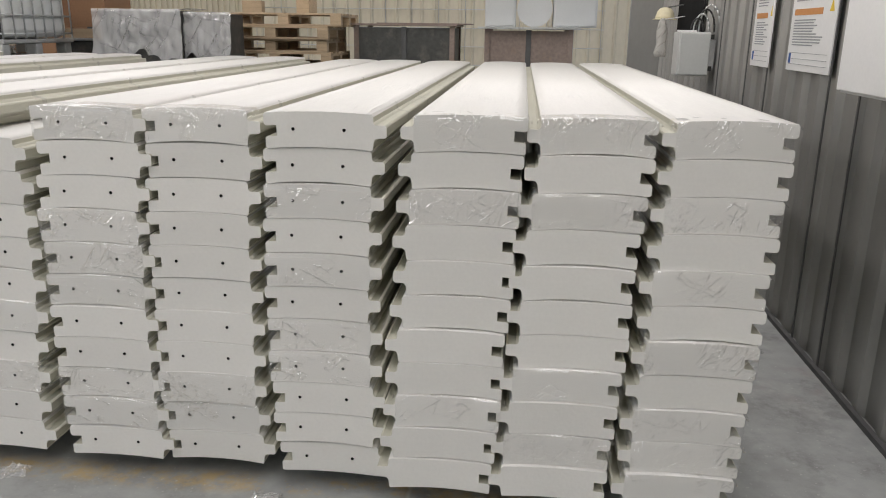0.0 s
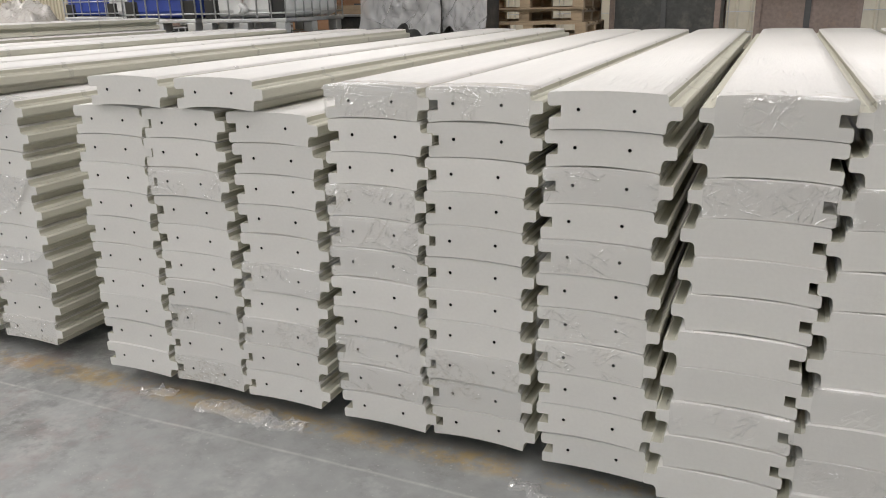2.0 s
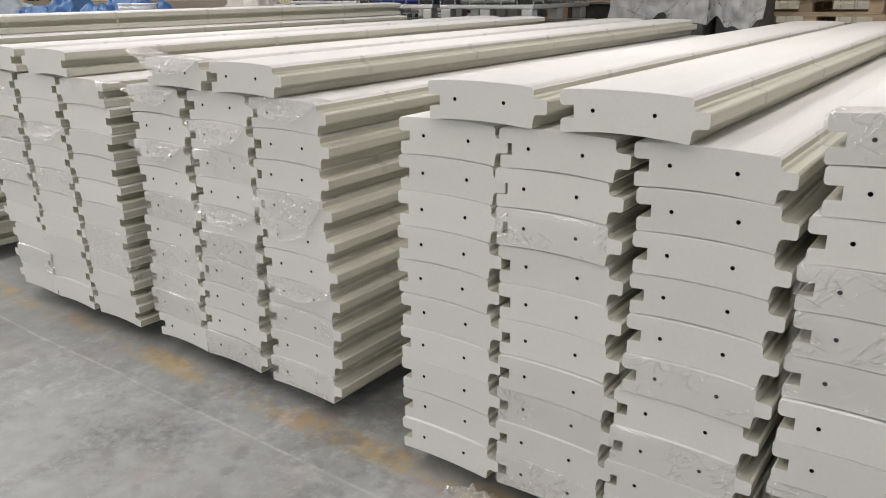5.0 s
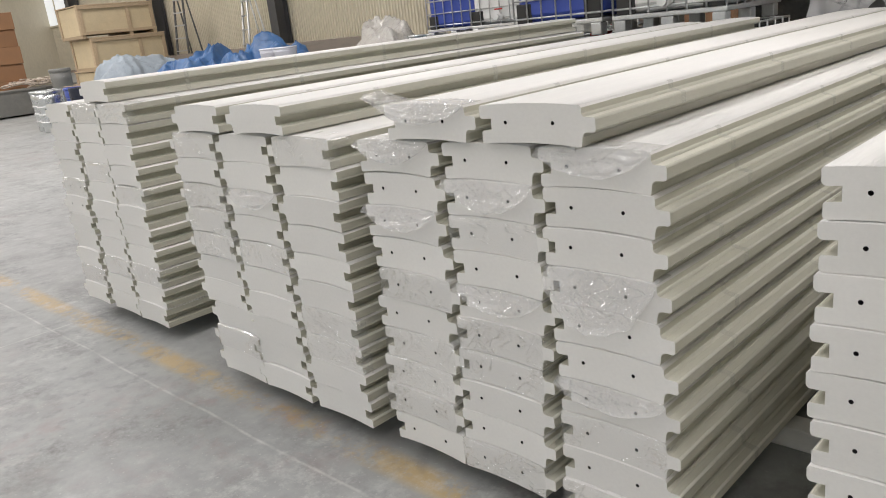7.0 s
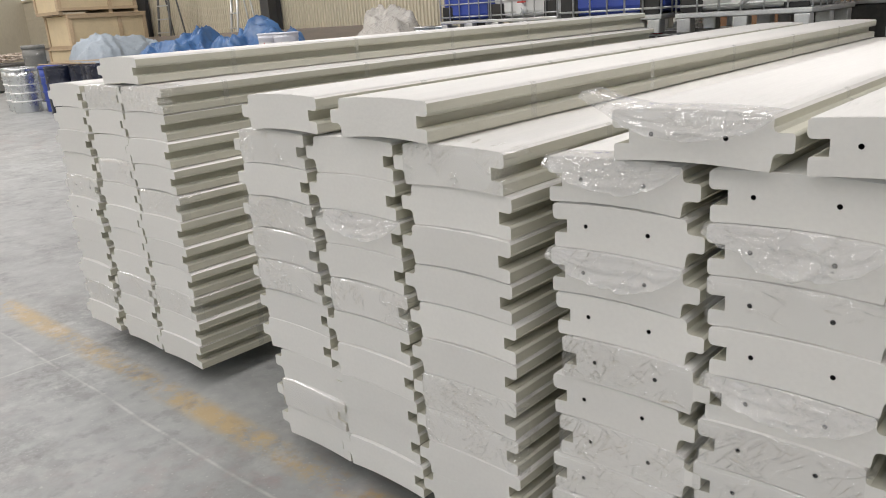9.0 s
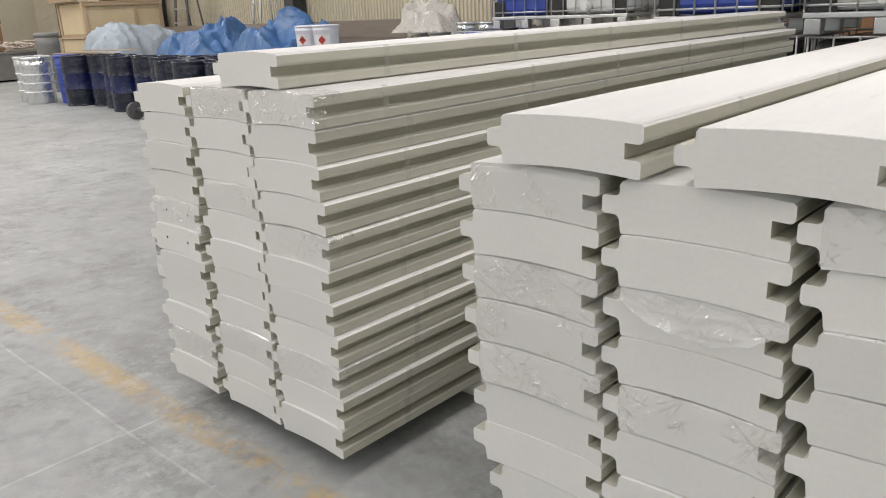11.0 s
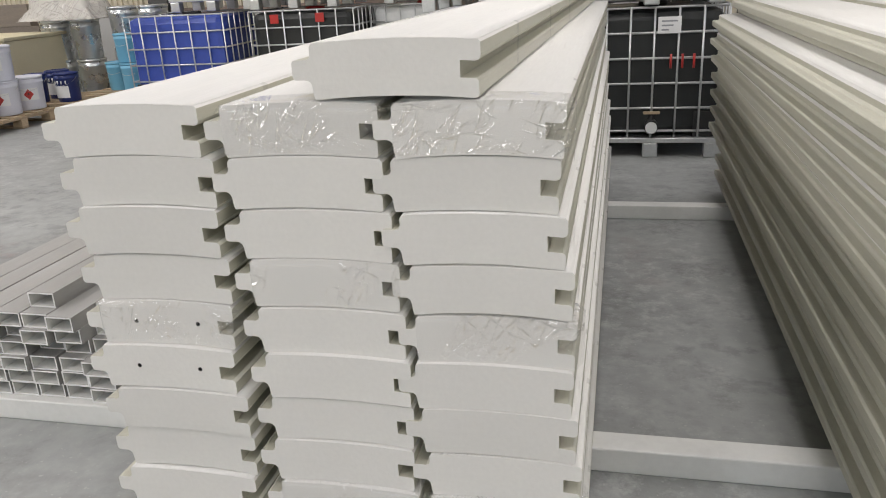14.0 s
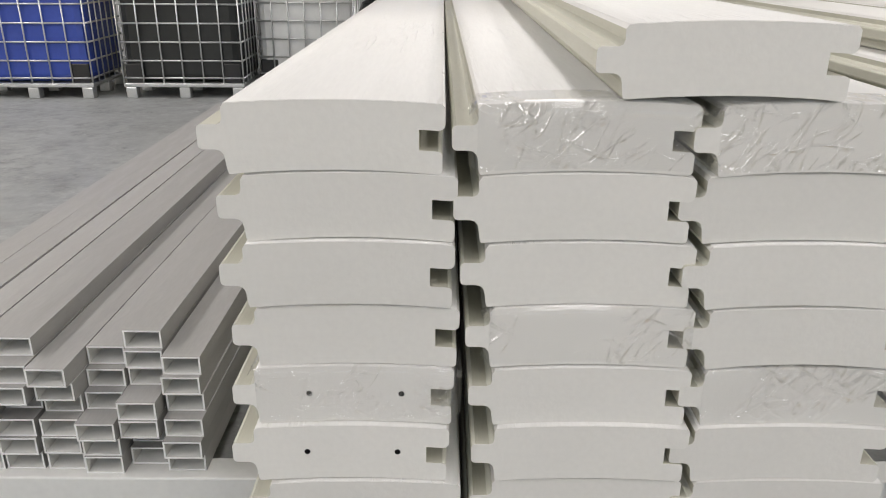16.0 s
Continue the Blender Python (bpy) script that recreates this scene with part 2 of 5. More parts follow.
M_DARK_STEEL = material("dark_grey_steel", (0.10, 0.10, 0.10), 0.55, 0.3, 0.15, 4, 0.1, 40)
M_CEIL = material("roof_sheet", (0.5, 0.5, 0.49), 0.7, 0, 0.06, 2, 0.05)
M_ROOFLIGHT = material("white_rooflight", (0.8, 0.8, 0.8), 0.5)
M_GALV = material("galvanised_steel", (0.60, 0.61, 0.61), 0.38, 0.75, 0.12, 8, 0.05, 60)
M_BLUE = material("blue_plastic_tank", (0.038, 0.075, 0.37), 0.38, 0, 0.10, 3, 0.08, 20)
M_WHITE_TANK = material("white_plastic_tank", (0.72, 0.73, 0.72), 0.38, 0, 0.06, 3, 0.1, 14)
M_BLACK_TANK = material("black_plastic_tank", (0.018, 0.020, 0.020), 0.4, 0, 0.2, 3, 0.1, 14)
M_RED = material("red_plastic", (0.45, 0.03, 0.025), 0.4)
M_BLACK = material("black_plastic", (0.02, 0.02, 0.02), 0.45)
M_DRUM = material("dark_blue_drum_paint", (0.009, 0.013, 0.030), 0.27, 0, 0.2, 5, 0.06, 40, 0.2, (0.04, 0.045, 0.06))
M_DRUM_BAND = material("blue_drum_band", (0.008, 0.013, 0.070), 0.27, 0, 0.15, 6, 0.06, 40, 0.35, (0.10, 0.11, 0.16))
M_BUCKET = material("white_bucket", (0.68, 0.69, 0.76), 0.4, 0, 0.05, 8, 0.04)
M_PAPER = material("white_paper", (0.78, 0.78, 0.78), 0.6, 0, 0.03, 10, 0.02)
M_PRINT = material("grey_print", (0.30, 0.31, 0.33), 0.6, 0, 0.05, 10, 0)
M_ORANGE = material("orange_print", (0.55, 0.25, 0.09), 0.6, 0, 0.05, 10, 0)
M_BLUE_PRINT = material("blue_print", (0.05, 0.12, 0.35), 0.6, 0, 0.05, 10, 0)
M_YELLOW = material("yellow_print", (0.7, 0.5, 0.05), 0.6, 0, 0.05, 10, 0)
M_LIGHT_BLUE = material("light_blue_pail", (0.16, 0.42, 0.60), 0.4, 0, 0.06, 8, 0.04)
M_NAVY = material("navy_pail", (0.012, 0.025, 0.13), 0.35, 0, 0.1, 8, 0.04)
M_WOOD = material("pallet_wood", (0.46, 0.35, 0.23), 0.75, 0, 0.22, 5, 0.3, 60, 0.3, (0.24, 0.18, 0.12), per_object=0.18, stretch=(1, 6, 6))
M_PLY = material("pale_plywood", (0.56, 0.46, 0.30), 0.7, 0, 0.12, 3, 0.15, 40, 0.2, (0.4, 0.3, 0.18), per_object=0.06)
M_CARD = material("brown_cardboard", (0.36, 0.20, 0.11), 0.8, 0, 0.1, 4, 0.08, 40, per_object=0.08)
M_TARP = material("blue_tarpaulin", (0.045, 0.13, 0.31), 0.4, 0, 0.25, 2.5, 0.25, 9, 0.5, (0.17, 0.25, 0.35))
M_TARP_PALE = material("faded_tarpaulin", (0.32, 0.37, 0.42), 0.5, 0, 0.15, 2.5, 0.6, 9)
M_BAG = film_material("milky_film", (0.66, 0.64, 0.60), 0.62, 0.3, relief=0.25, patchy=(0.3, 0.5), shine=0.3)
M_RUST = material("rusty_steel", (0.28, 0.22, 0.19), 0.75, 0.2, 0.25, 2.2, 0.2, 30, 0.6, (0.34, 0.21, 0.13))
M_TANK_GLASS = material("grimy_steel_tank", (0.07, 0.07, 0.066), 0.4, 0.2, 0.35, 3.0, 0.12, 25, 0.6, (0.20, 0.185, 0.16))
M_GREYBOX = material("grey_enamel", (0.55, 0.56, 0.55), 0.42, 0, 0.05, 4, 0.03)
M_GREEN = material("green_sign", (0.03, 0.30, 0.10), 0.5, 0, 0.05, 8, 0)
M_CREAMBOX = material("cream_cabinet", (0.66, 0.60, 0.42), 0.55, 0, 0.08, 3, 0.05)
M_STEELPAIL = material("tinplate", (0.62, 0.64, 0.65), 0.3, 0.8, 0.12, 6, 0.05)
M_GREYDRUM = material("dull_grey_drum", (0.20, 0.20, 0.19), 0.6, 0.2, 0.2, 5, 0.1, 40, 0.3, (0.32, 0.30, 0.27))
M_TIMBER = material("weathered_timber", (0.22, 0.185, 0.15), 0.8, 0, 0.2, 3, 0.2, 40, 0.3, (0.12, 0.10, 0.085), per_object=0.1, stretch=(0.5, 5, 5))
M_HOSE = material("pale_hose", (0.55, 0.47, 0.40), 0.6, 0, 0.1, 8, 0.05)
M_RUBBER = material("grey_rubber", (0.10, 0.10, 0.10), 0.8, 0, 0.15, 20, 0.2)
M_DAYLIGHT = bpy.data.materials.new("daylight_pane")
M_DAYLIGHT.use_nodes = True
M_DAYLIGHT.node_tree.nodes["Principled BSDF"].inputs["Emission Color"].default_value = (0.9, 0.96, 1, 1)
M_DAYLIGHT.node_tree.nodes["Principled BSDF"].inputs["Emission Strength"].default_value = 0.55


# ---- mesh helpers ----
def box(bm, x0, x1, y0, y1, z0, z1, bevel=0.0, mat=0):
    vs = [bm.verts.new(c) for c in ((x0, y0, z0), (x1, y0, z0), (x1, y1, z0), (x0, y1, z0), (x0, y0, z1), (x1, y0, z1), (x1, y1, z1), (x0, y1, z1))]
    fs = [bm.faces.new([vs[i] for i in q]) for q in ((3, 2, 1, 0), (4, 5, 6, 7), (0, 1, 5, 4), (1, 2, 6, 5), (2, 3, 7, 6), (3, 0, 4, 7))]
    for f in fs:
        f.material_index = mat
    if bevel:
        es = list({e for f in fs for e in f.edges})
        bmesh.ops.bevel(bm, geom=es, offset=bevel, segments=2, affect="EDGES", profile=0.5, material=mat)
    return bm


def lathe(bm, profile, seg=24, cx=0.0, cy=0.0, mats=None, cap=True):
    """Turns a profile of (r, z) round the vertical."""
    rings = []
    for r, z in profile:
        rings.append([bm.verts.new((cx + r * math.cos(2 * math.pi * i / seg), cy + r * math.sin(2 * math.pi * i / seg), z)) for i in range(seg)])
    for k in range(len(rings) - 1):
        for i in range(seg):
            f = bm.faces.new((rings[k][i], rings[k][(i + 1) % seg], rings[k + 1][(i + 1) % seg], rings[k + 1][i]))
            f.smooth = True
            if mats:
                f.material_index = mats[k]
    if cap:
        bm.faces.new(rings[0][::-1])
        bm.faces.new(rings[-1])
    return bm


def rod(bm, a, b, r, seg=8):
    """A round bar from a to b."""
    a, b = Vector(a), Vector(b)
    d = (b - a).normalized()
    u = d.orthogonal().normalized()
    v = d.cross(u)
    ends = [[bm.verts.new(p + r * (math.cos(2 * math.pi * i / seg) * u + math.sin(2 * math.pi * i / seg) * v)) for i in range(seg)] for p in (a, b)]
    for i in range(seg):
        bm.faces.new((ends[0][i], ends[0][(i + 1) % seg], ends[1][(i + 1) % seg], ends[1][i])).smooth = True
    bm.faces.new(ends[0][::-1]), bm.faces.new(ends[1])
    return bm


def mesh_of(name, bm, mats):
    bmesh.ops.recalc_face_normals(bm, faces=bm.faces[:])
    me = bpy.data.meshes.new(name)
    bm.to_mesh(me)
    bm.free()
    for m in mats if isinstance(mats, (list, tuple)) else [mats]:
        me.materials.append(m)
    return me


def part(name, bm, mats, parent=None, label=""):
    ob = new(name, mesh_of(name, bm, mats))
    if parent is not None:
        ob.parent = parent
    return tagged(ob, label)


def share(name, me, parent, m=None, label=""):
    ob = new(name, me)
    ob.parent = parent
    if m is not None:
        ob.matrix_basis = m
    return tagged(ob, label)


def thing(name, m, label, category, group="", kind=""):
    ob = new(name)
    ob.empty_display_size = 0.1
    ob.matrix_basis = m
    return tagged(ob, label, category, group, kind)


def B():
    return bmesh.new()


# ---- large structure ----
XL, XR, YB, YF, HC = -34.0, 1.33, 12.5, -8.0, 7.0
tagged(part("floor", box(B(), XL - 0.2, XR + 0.2, YF - 0.2, YB + 0.2, -0.2, 0.0), M_FLOOR), "grey trowelled concrete floor with worn yellow marking", "floor", kind="structure")
tagged(part("ceiling", box(B(), XL - 0.2, XR + 0.2, YF - 0.2, YB + 0.2, HC, HC + 0.15), M_CEIL), "grey sheet metal roof of the hall", "ceiling", kind="structure")


def ribbed_sheet(bm, length, height, pitch, depth, flat=0.55, z0=0.0):
    """A trapezoid-ribbed sheet along x, its face at y = 0, ribs towards -y, with thickness."""
    pts, x = [], 0.0
    while x < length:
        for f, d in ((0, 0), (flat, 0), (flat + 0.1, -depth), (0.9, -depth)):
            pts.append((min(x + f * pitch, length), d))
        x += pitch
    pts.append((length, 0))
    front = [(bm.verts.new((px, py, z0)), bm.verts.new((px, py, height))) for px, py in pts]
    back = [(bm.verts.new((px, 0.08, z0)), bm.verts.new((px, 0.08, height))) for px in (0.0, length)]
    for a, b in zip(front, front[1:]):
        if (a[0].co - b[0].co).length > 1e-6:
            bm.faces.new((a[0], b[0], b[1], a[1]))
    bm.faces.new((back[1][0], back[0][0], back[0][1], back[1][1]))
    bm.faces.new([f[1] for f in front] + [back[1][1], back[0][1]])
    return bm


w = tagged(part("wall_back_left", ribbed_sheet(B(), -4.6 - XL, HC, 0.095, 0.03, 0.4), M_WALL_CREAM), "cream ribbed metal cladding wall", "wall", kind="structure")
w.matrix_basis = pose(XL, YB, 0)
w = tagged(part("wall_back_right", ribbed_sheet(B(), 6.4, HC, 0.2, 0.03, 0.7), M_WALL_CREAM), "cream wall lining in broad ribs", "wall", kind="structure")
w.matrix_basis = pose(-4.6, YB + 0.003, 0)
w = tagged(part("wall_right", ribbed_sheet(B(), 8.4, HC, 0.21, 0.028, 0.62), M_WALL_GREY), "grey ribbed metal partition wall", "wall", kind="structure")
w.matrix_basis = pose(XR, 8.0, 0, 0, 0, -90)
for y in (5.447, 4.771, 4.368, 3.483, 3.158, 2.4, 1.6, 0.8):
    tagged(part("wall_seam", box(B(), XR - 0.0335, XR - 0.0282, y, y + 0.012, 0.024, HC), M_DARK_STEEL), "dark lap joint between sheets of the partition", "trim", kind="structure")
# dark strip in place of the shadow gap between partition and floor
tagged(part("wall_gap_shadow", box(B(), XR - 0.05, XR - 0.0285, -0.4, 8.0, 0, 0.022), M_DARK_STEEL), "dark strip painting the shadow gap under the partition", "trim", kind="structure")
tagged(part("wall_right_rear", box(B(), XR + 0.002, XR + 0.1, YF, -0.402, 0, HC), M_WALL_GREY), "unseen grey wall beside the added gate", "wall", kind="structure")
tagged(part("wall_left", box(B(), XL - 0.15, XL, YF, YB, 0, HC), M_WALL_CREAM), "cream end wall of the hall", "wall", kind="structure")
# the wall behind is unseen; its wide open gate is added to let light in
gate = B()
box(gate, XL, -13.0, YF - 0.15, YF, 0, HC)
box(gate, -2.0, XR, YF - 0.15, YF, 0, HC)
box(gate, -13.0, -2.0, YF - 0.15, YF, 4.9, HC)
tagged(part("wall_front", gate, M_WALL_CREAM), "unseen cream wall with an added wide open gate", "wall", kind="structure")

# ---- panels ----
W, H, T, L = 0.305, 0.0972, 0.036, 3.75
PITCH = 0.100


def panel_outline(flip, H=H, sag=0.0):
    """The end of a panel: tongue on one side, groove on the other, gently bowed; x from 0 to W, z from 0 to H."""
    def arc(cx, cz, r, a0, a1, k=3):
        return [(cx + r * math.cos(radians(a0 + (a1 - a0) * i / k)), cz + r * math.sin(radians(a0 + (a1 - a0) * i / k))) for i in range(k + 1)]
    pts = [(0.004, 0.0)]
    pts += [(W * k / 6, 0.0) for k in range(1, 6)]
    # groove side
    pts += arc(W - 0.010, 0.006, 0.006, -90, 0, 2) + arc(W - 0.010, 0.027, 0.006, 0, 90, 3)
    pts += [(W - T, 0.033), (W - T, 0.062)]
    pts += arc(W - 0.010, 0.072, 0.010, -90, 0, 3) + [(W, H - 0.004), (W - 0.004, H)]
    pts += [(W * k / 6, H) for k in range(5, 0, -1)]
    pts += [(0.004, H), (0.0, H - 0.005)]
    # tongue side
    pts += [(0.0, 0.078)] + arc(-0.008, 0.078, 0.008, 0, -90, 2)
    pts += arc(-T + 0.006, 0.064, 0.006, 90, 180, 2) + arc(-T + 0.007, 0.042, 0.007, 180, 270, 3)
    pts += arc(-0.012, 0.023, 0.012, 90, 0, 3) + [(0.002, 0.006)]
    arch = [1 - (2 * min(max(x, 0), W) / W - 1) ** 2 for x, z in pts]
    bow = [(x, z + (0.006 + (sag if z < 0.001 else 0.0)) * k) for (x, z), k in zip(pts, arch)]
    return [(W - x, z) for x, z in bow][::-1] if flip else bow


def panel_mesh(flip, holes, H=H, sag=0.0):
    bm = B()
    pts = panel_outline(flip, H, sag)
    front = [bm.verts.new((x, 0, z)) for x, z in pts]
    back = [bm.verts.new((x, L, z)) for x, z in pts]
    n = len(pts)
    bm.faces.new(back[::-1]).material_index = 1
    for i in range(n):
        j = (i + 1) % n
        f = bm.faces.new((front[i], front[j], back[j], back[i]))
        (x0, z0), (x1, z1) = pts[i], pts[j]
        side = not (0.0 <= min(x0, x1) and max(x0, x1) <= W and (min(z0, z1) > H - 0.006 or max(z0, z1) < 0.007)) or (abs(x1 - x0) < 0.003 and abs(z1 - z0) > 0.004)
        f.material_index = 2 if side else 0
        f.smooth = side and math.hypot(x1 - x0, z1 - z0) < 0.012
    edges = [bm.edges.get((front[i], front[(i + 1) % n])) for i in range(n)]
    if holes:
        # walls and bottom of each hole are coloured dark for its inner shade
        for hx in (0.082, 0.224):
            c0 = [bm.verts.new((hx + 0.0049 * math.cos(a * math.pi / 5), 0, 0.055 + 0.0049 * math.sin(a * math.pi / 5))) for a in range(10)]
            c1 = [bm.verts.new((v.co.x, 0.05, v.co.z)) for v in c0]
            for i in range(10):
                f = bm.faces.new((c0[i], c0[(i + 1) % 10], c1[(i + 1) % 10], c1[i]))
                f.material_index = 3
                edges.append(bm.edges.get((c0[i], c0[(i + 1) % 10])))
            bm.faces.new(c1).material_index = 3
    before = set(bm.faces)
    bmesh.ops.triangle_fill(bm, use_beauty=True, use_dissolve=False, edges=edges)
    for f in set(bm.faces) - before:
        f.material_index = 1
    return mesh_of("panel", bm, [M_SKIN, M_CUT, M_FOAM, M_VOID_SHADE])


def facing_mesh():
    """The thin sheet bonded on top of the core, bowed like it."""
    bm = B()
    n = 8
    rows = []
    for y in (0.0005, L - 0.0005):
        for dz in (0.0001, 0.0009):
            rows.append([bm.verts.new((0.004 + (W - 0.008) * i / n, y, H + dz + 0.006 * (1 - (2 * (0.004 + (W - 0.008) * i / n) / W - 1) ** 2))) for i in range(n + 1)])
    f0, f1, b0, b1 = rows
    for i in range(n):
        bm.faces.new((f1[i], f1[i + 1], b1[i + 1], b1[i])).smooth = True
        bm.faces.new((f0[i], f0[i + 1], f1[i + 1], f1[i]))
        bm.faces.new((b0[i + 1], b0[i], b1[i], b1[i + 1]))
    for k in (0, n):
        bm.faces.new((f0[k], f1[k], b1[k], b0[k]))
    return mesh_of("facing_sheet", bm, M_SKIN)


FACING = facing_mesh()
# small differences of thickness and of hollow between the panels
THICKER, HOLLOW = (0.0, 0.0012, -0.0014, -0.0006, 0.0), (0.0008, 0.0014, 0.0006, 0.0042, 0.0026)
PANELS = {(f, h, k): panel_mesh(f, h, H + THICKER[k], HOLLOW[k]) for f, h in ((False, False), (False, True), (True, True)) for k in range(5)}


def wrap_mesh(seed):
    """Film drawn tight over the front end of a panel: a strip on top, down the end, lapping round both sides."""
    bm = B()
    nx, rows = 26, []
    path = [(0.09, 0), (0.05, 0), (0.02, 0), (0.0, 0)] + [(0.0, k / 8) for k in range(1, 9)]
    for d, f in path:
        row = []
        for i in range(nx + 1):
            x = -0.012 + (W + 0.024) * i / nx
            over = max(0.0, -x, x - W)
            bow = 0.006 * (1 - (2 * min(max(x, 0), W) / W - 1) ** 2)
            k = noise.noise((x * 24, f * 5 + d * 25, seed * 3.7)) + 0.6 * noise.noise((x * 60, f * 11 + d * 60, seed * 1.3))
            if f == 0:
                p = (x, d, H + bow + 0.0015 + abs(k) * 0.0012 - 1.2 * over)
            else:
                p = (x, -0.0035 - abs(k) * 0.0032 + 3.0 * over, H + bow + 0.0015 - f * (H - 0.004))
            row.append(bm.verts.new(p))
        rows.append(row)
    for a, b in zip(rows, rows[1:]):
        for i in range(nx):
            bm.faces.new((a[i], a[i + 1], b[i + 1], b[i])).smooth = True
    return mesh_of("wrap", bm, M_FILM)


def swag_mesh(seed, drop, flare=0.0):
    """A loose flap of film hanging from the top edge: swagged folds that follow its lower rim, which is rolled."""
    rng = random.Random(seed)
    bm = B()
    nx, nz, rows = 44, 20, []
    skew, ph = rng.uniform(0.75, 1.35), rng.uniform(0, 6)
    for j in range(-2, nz + 1):
        row, v = [], max(j, 0) / nz
        for i in range(nx + 1):
            u = i / nx
            x = -0.004 + (W + 0.004) * u
            bow = 0.006 * (1 - (2 * min(max(x, 0), W) / W - 1) ** 2)
            hang = math.sin(math.pi * u ** skew) ** 0.75
            edge = 0.16 + 0.84 * hang + 0.10 * noise.noise((u * 7, seed, 2.0)) + 0.05 * noise.noise((u * 19, seed, 5.0))
            z = H + bow + 0.002 - v * drop * (H - 0.006) * max(edge, 0.08)
            ruck = noise.noise((u * 4, v * 2, seed + 0.5)) + 0.5 * noise.noise((u * 13, v * 5, seed + 3.5))
            fold = abs(math.sin(7.5 * v + 2.2 * ruck + ph)) ** 1.6
            gather = abs(noise.noise((u * 16, v * 2.2, seed + 9.1)))
            y = -0.004 - v * 0.007 - 0.0085 * fold * (0.25 + v) * (0.35 + hang) - 0.012 * gather * v
            if v > 0.9:
                y -= 0.05 * (v - 0.9)
            if j < 0:
                y, z = 0.035 * -j, H + bow + 0.0022 + 0.003 * gather
            pull = flare * max(0.0, 1 - u / 0.22) ** 1.5
            row.append(bm.verts.new((x - 0.05 * pull, y - 0.02 * pull, z + 0.035 * pull)))
        rows.append(row)
    for a, b in zip(rows, rows[1:]):
        for i in range(nx):
            bm.faces.new((a[i], a[i + 1], b[i + 1], b[i])).smooth = True
    return mesh_of("wrap", bm, M_FILM_LOOSE)


WRAPS = [wrap_mesh(k) for k in (1, 2, 3, 4)]
SWAGS = [swag_mesh(k, d) for k, d in ((5, 0.75), (6, 0.9), (7, 0.65))]
DRAPE = [swag_mesh(8, 1.75)]
FLARED = [swag_mesh(9, 0.62, 1.0)]


def tape_mesh(flip):
    """A strip of clear tape from the top sheet over the edge of a panel."""
    bm = B()
    side = [(W - 0.006, H + 0.003), (W + 0.001, H), (W + 0.002, 0.078), (W + 0.012, 0.074), (W + T + 0.001, 0.07), (W + T + 0.001, 0.04)] if flip else \
           [(W - 0.006, H + 0.003), (W + 0.002, H), (W + 0.002, 0.066), (W + 0.001, 0.03), (W + 0.001, 0.008)]
    a = [bm.verts.new((x, 0, z)) for x, z in side]
    b = [bm.verts.new((x, 0.025, z)) for x, z in side]
    for i in range(len(side) - 1):
        bm.faces.new((a[i], b[i], b[i + 1], a[i + 1]))
    return mesh_of("tape", bm, M_TAPE)


TAPES = {f: tape_mesh(f) for f in (False, True)}
rng = random.Random(11)


def panel(m, flip, holes, wrap, tapes, group, extra=""):
    kind = rng.choice((0, 0, 1, 2, 3, 4))
    me = PANELS[(flip, holes, kind)]
    words = "white foam-core panel, " + ("two drilled holes" if holes else "plain cut end") + (", " + extra if extra else ", in a stack")
    ob = tagged(new("sandwich_panel", me), words, "panel", group)
    ob.matrix_basis = m
    share("facing_sheet", FACING, ob, pose(0, 0, THICKER[kind]), "smooth white facing sheet")
    if wrap:
        share("wrap", rng.choice((WRAPS, SWAGS, DRAPE, FLARED)[wrap - 1]), ob, None, "wrinkled clear plastic film")
    for d in tapes:
        share("tape", TAPES[flip], ob, pose(0, d, 0))
    return ob


BASES = (0.066, 0.066, 0.071, 0.071, 0.08, 0.08)
# how far each panel is pushed out of line in its column, in millimetres, bottom to top
PUSHED = {}
PUSHED.update({(1, 0): (3, -6, -13, -12, -12, -15, -8, -15, -7, 8, 0), (1, 1): (-2, -13, -18, -16, -14, -16, -15, -13, -9, 0, 0),
               (1, 2): (8, -7, -5, -13, -12, -17, -12, -12, -5, -3, 4)})
SET_BACK = {(1, 1): 0.008, (1, 2): -0.018}
PUSHED.update({(2, 0): (6, 6, 7, 6, 9, -2, 3, 6, 9, 12), (2, 2): (-5, -8, 0, 3, 20, 22, 21, 22, 23, 10)})
PUSHED.update({(3, 0): (24, 2, 4, 22, 6, 36, 18, 8, 10, 0), (3, 1): (-14, -6, -2, 4, 12, 20, 27, 19, 14, 12), (3, 2): (16, 18, 19, 20, 19, 14, 8, -1, 6, 0)})
PUSHED.update({(5, 0): (2, 8, -4, 6, 10, -6, 4, 14, 9, 15, 0), (5, 1): (14, 6, 12, 9, 16, 20, 17, 14, 8, 0, 0), (5, 2): (6, 16, 9, 14, 8, 2, 10, 8, -2, -12, 0)})
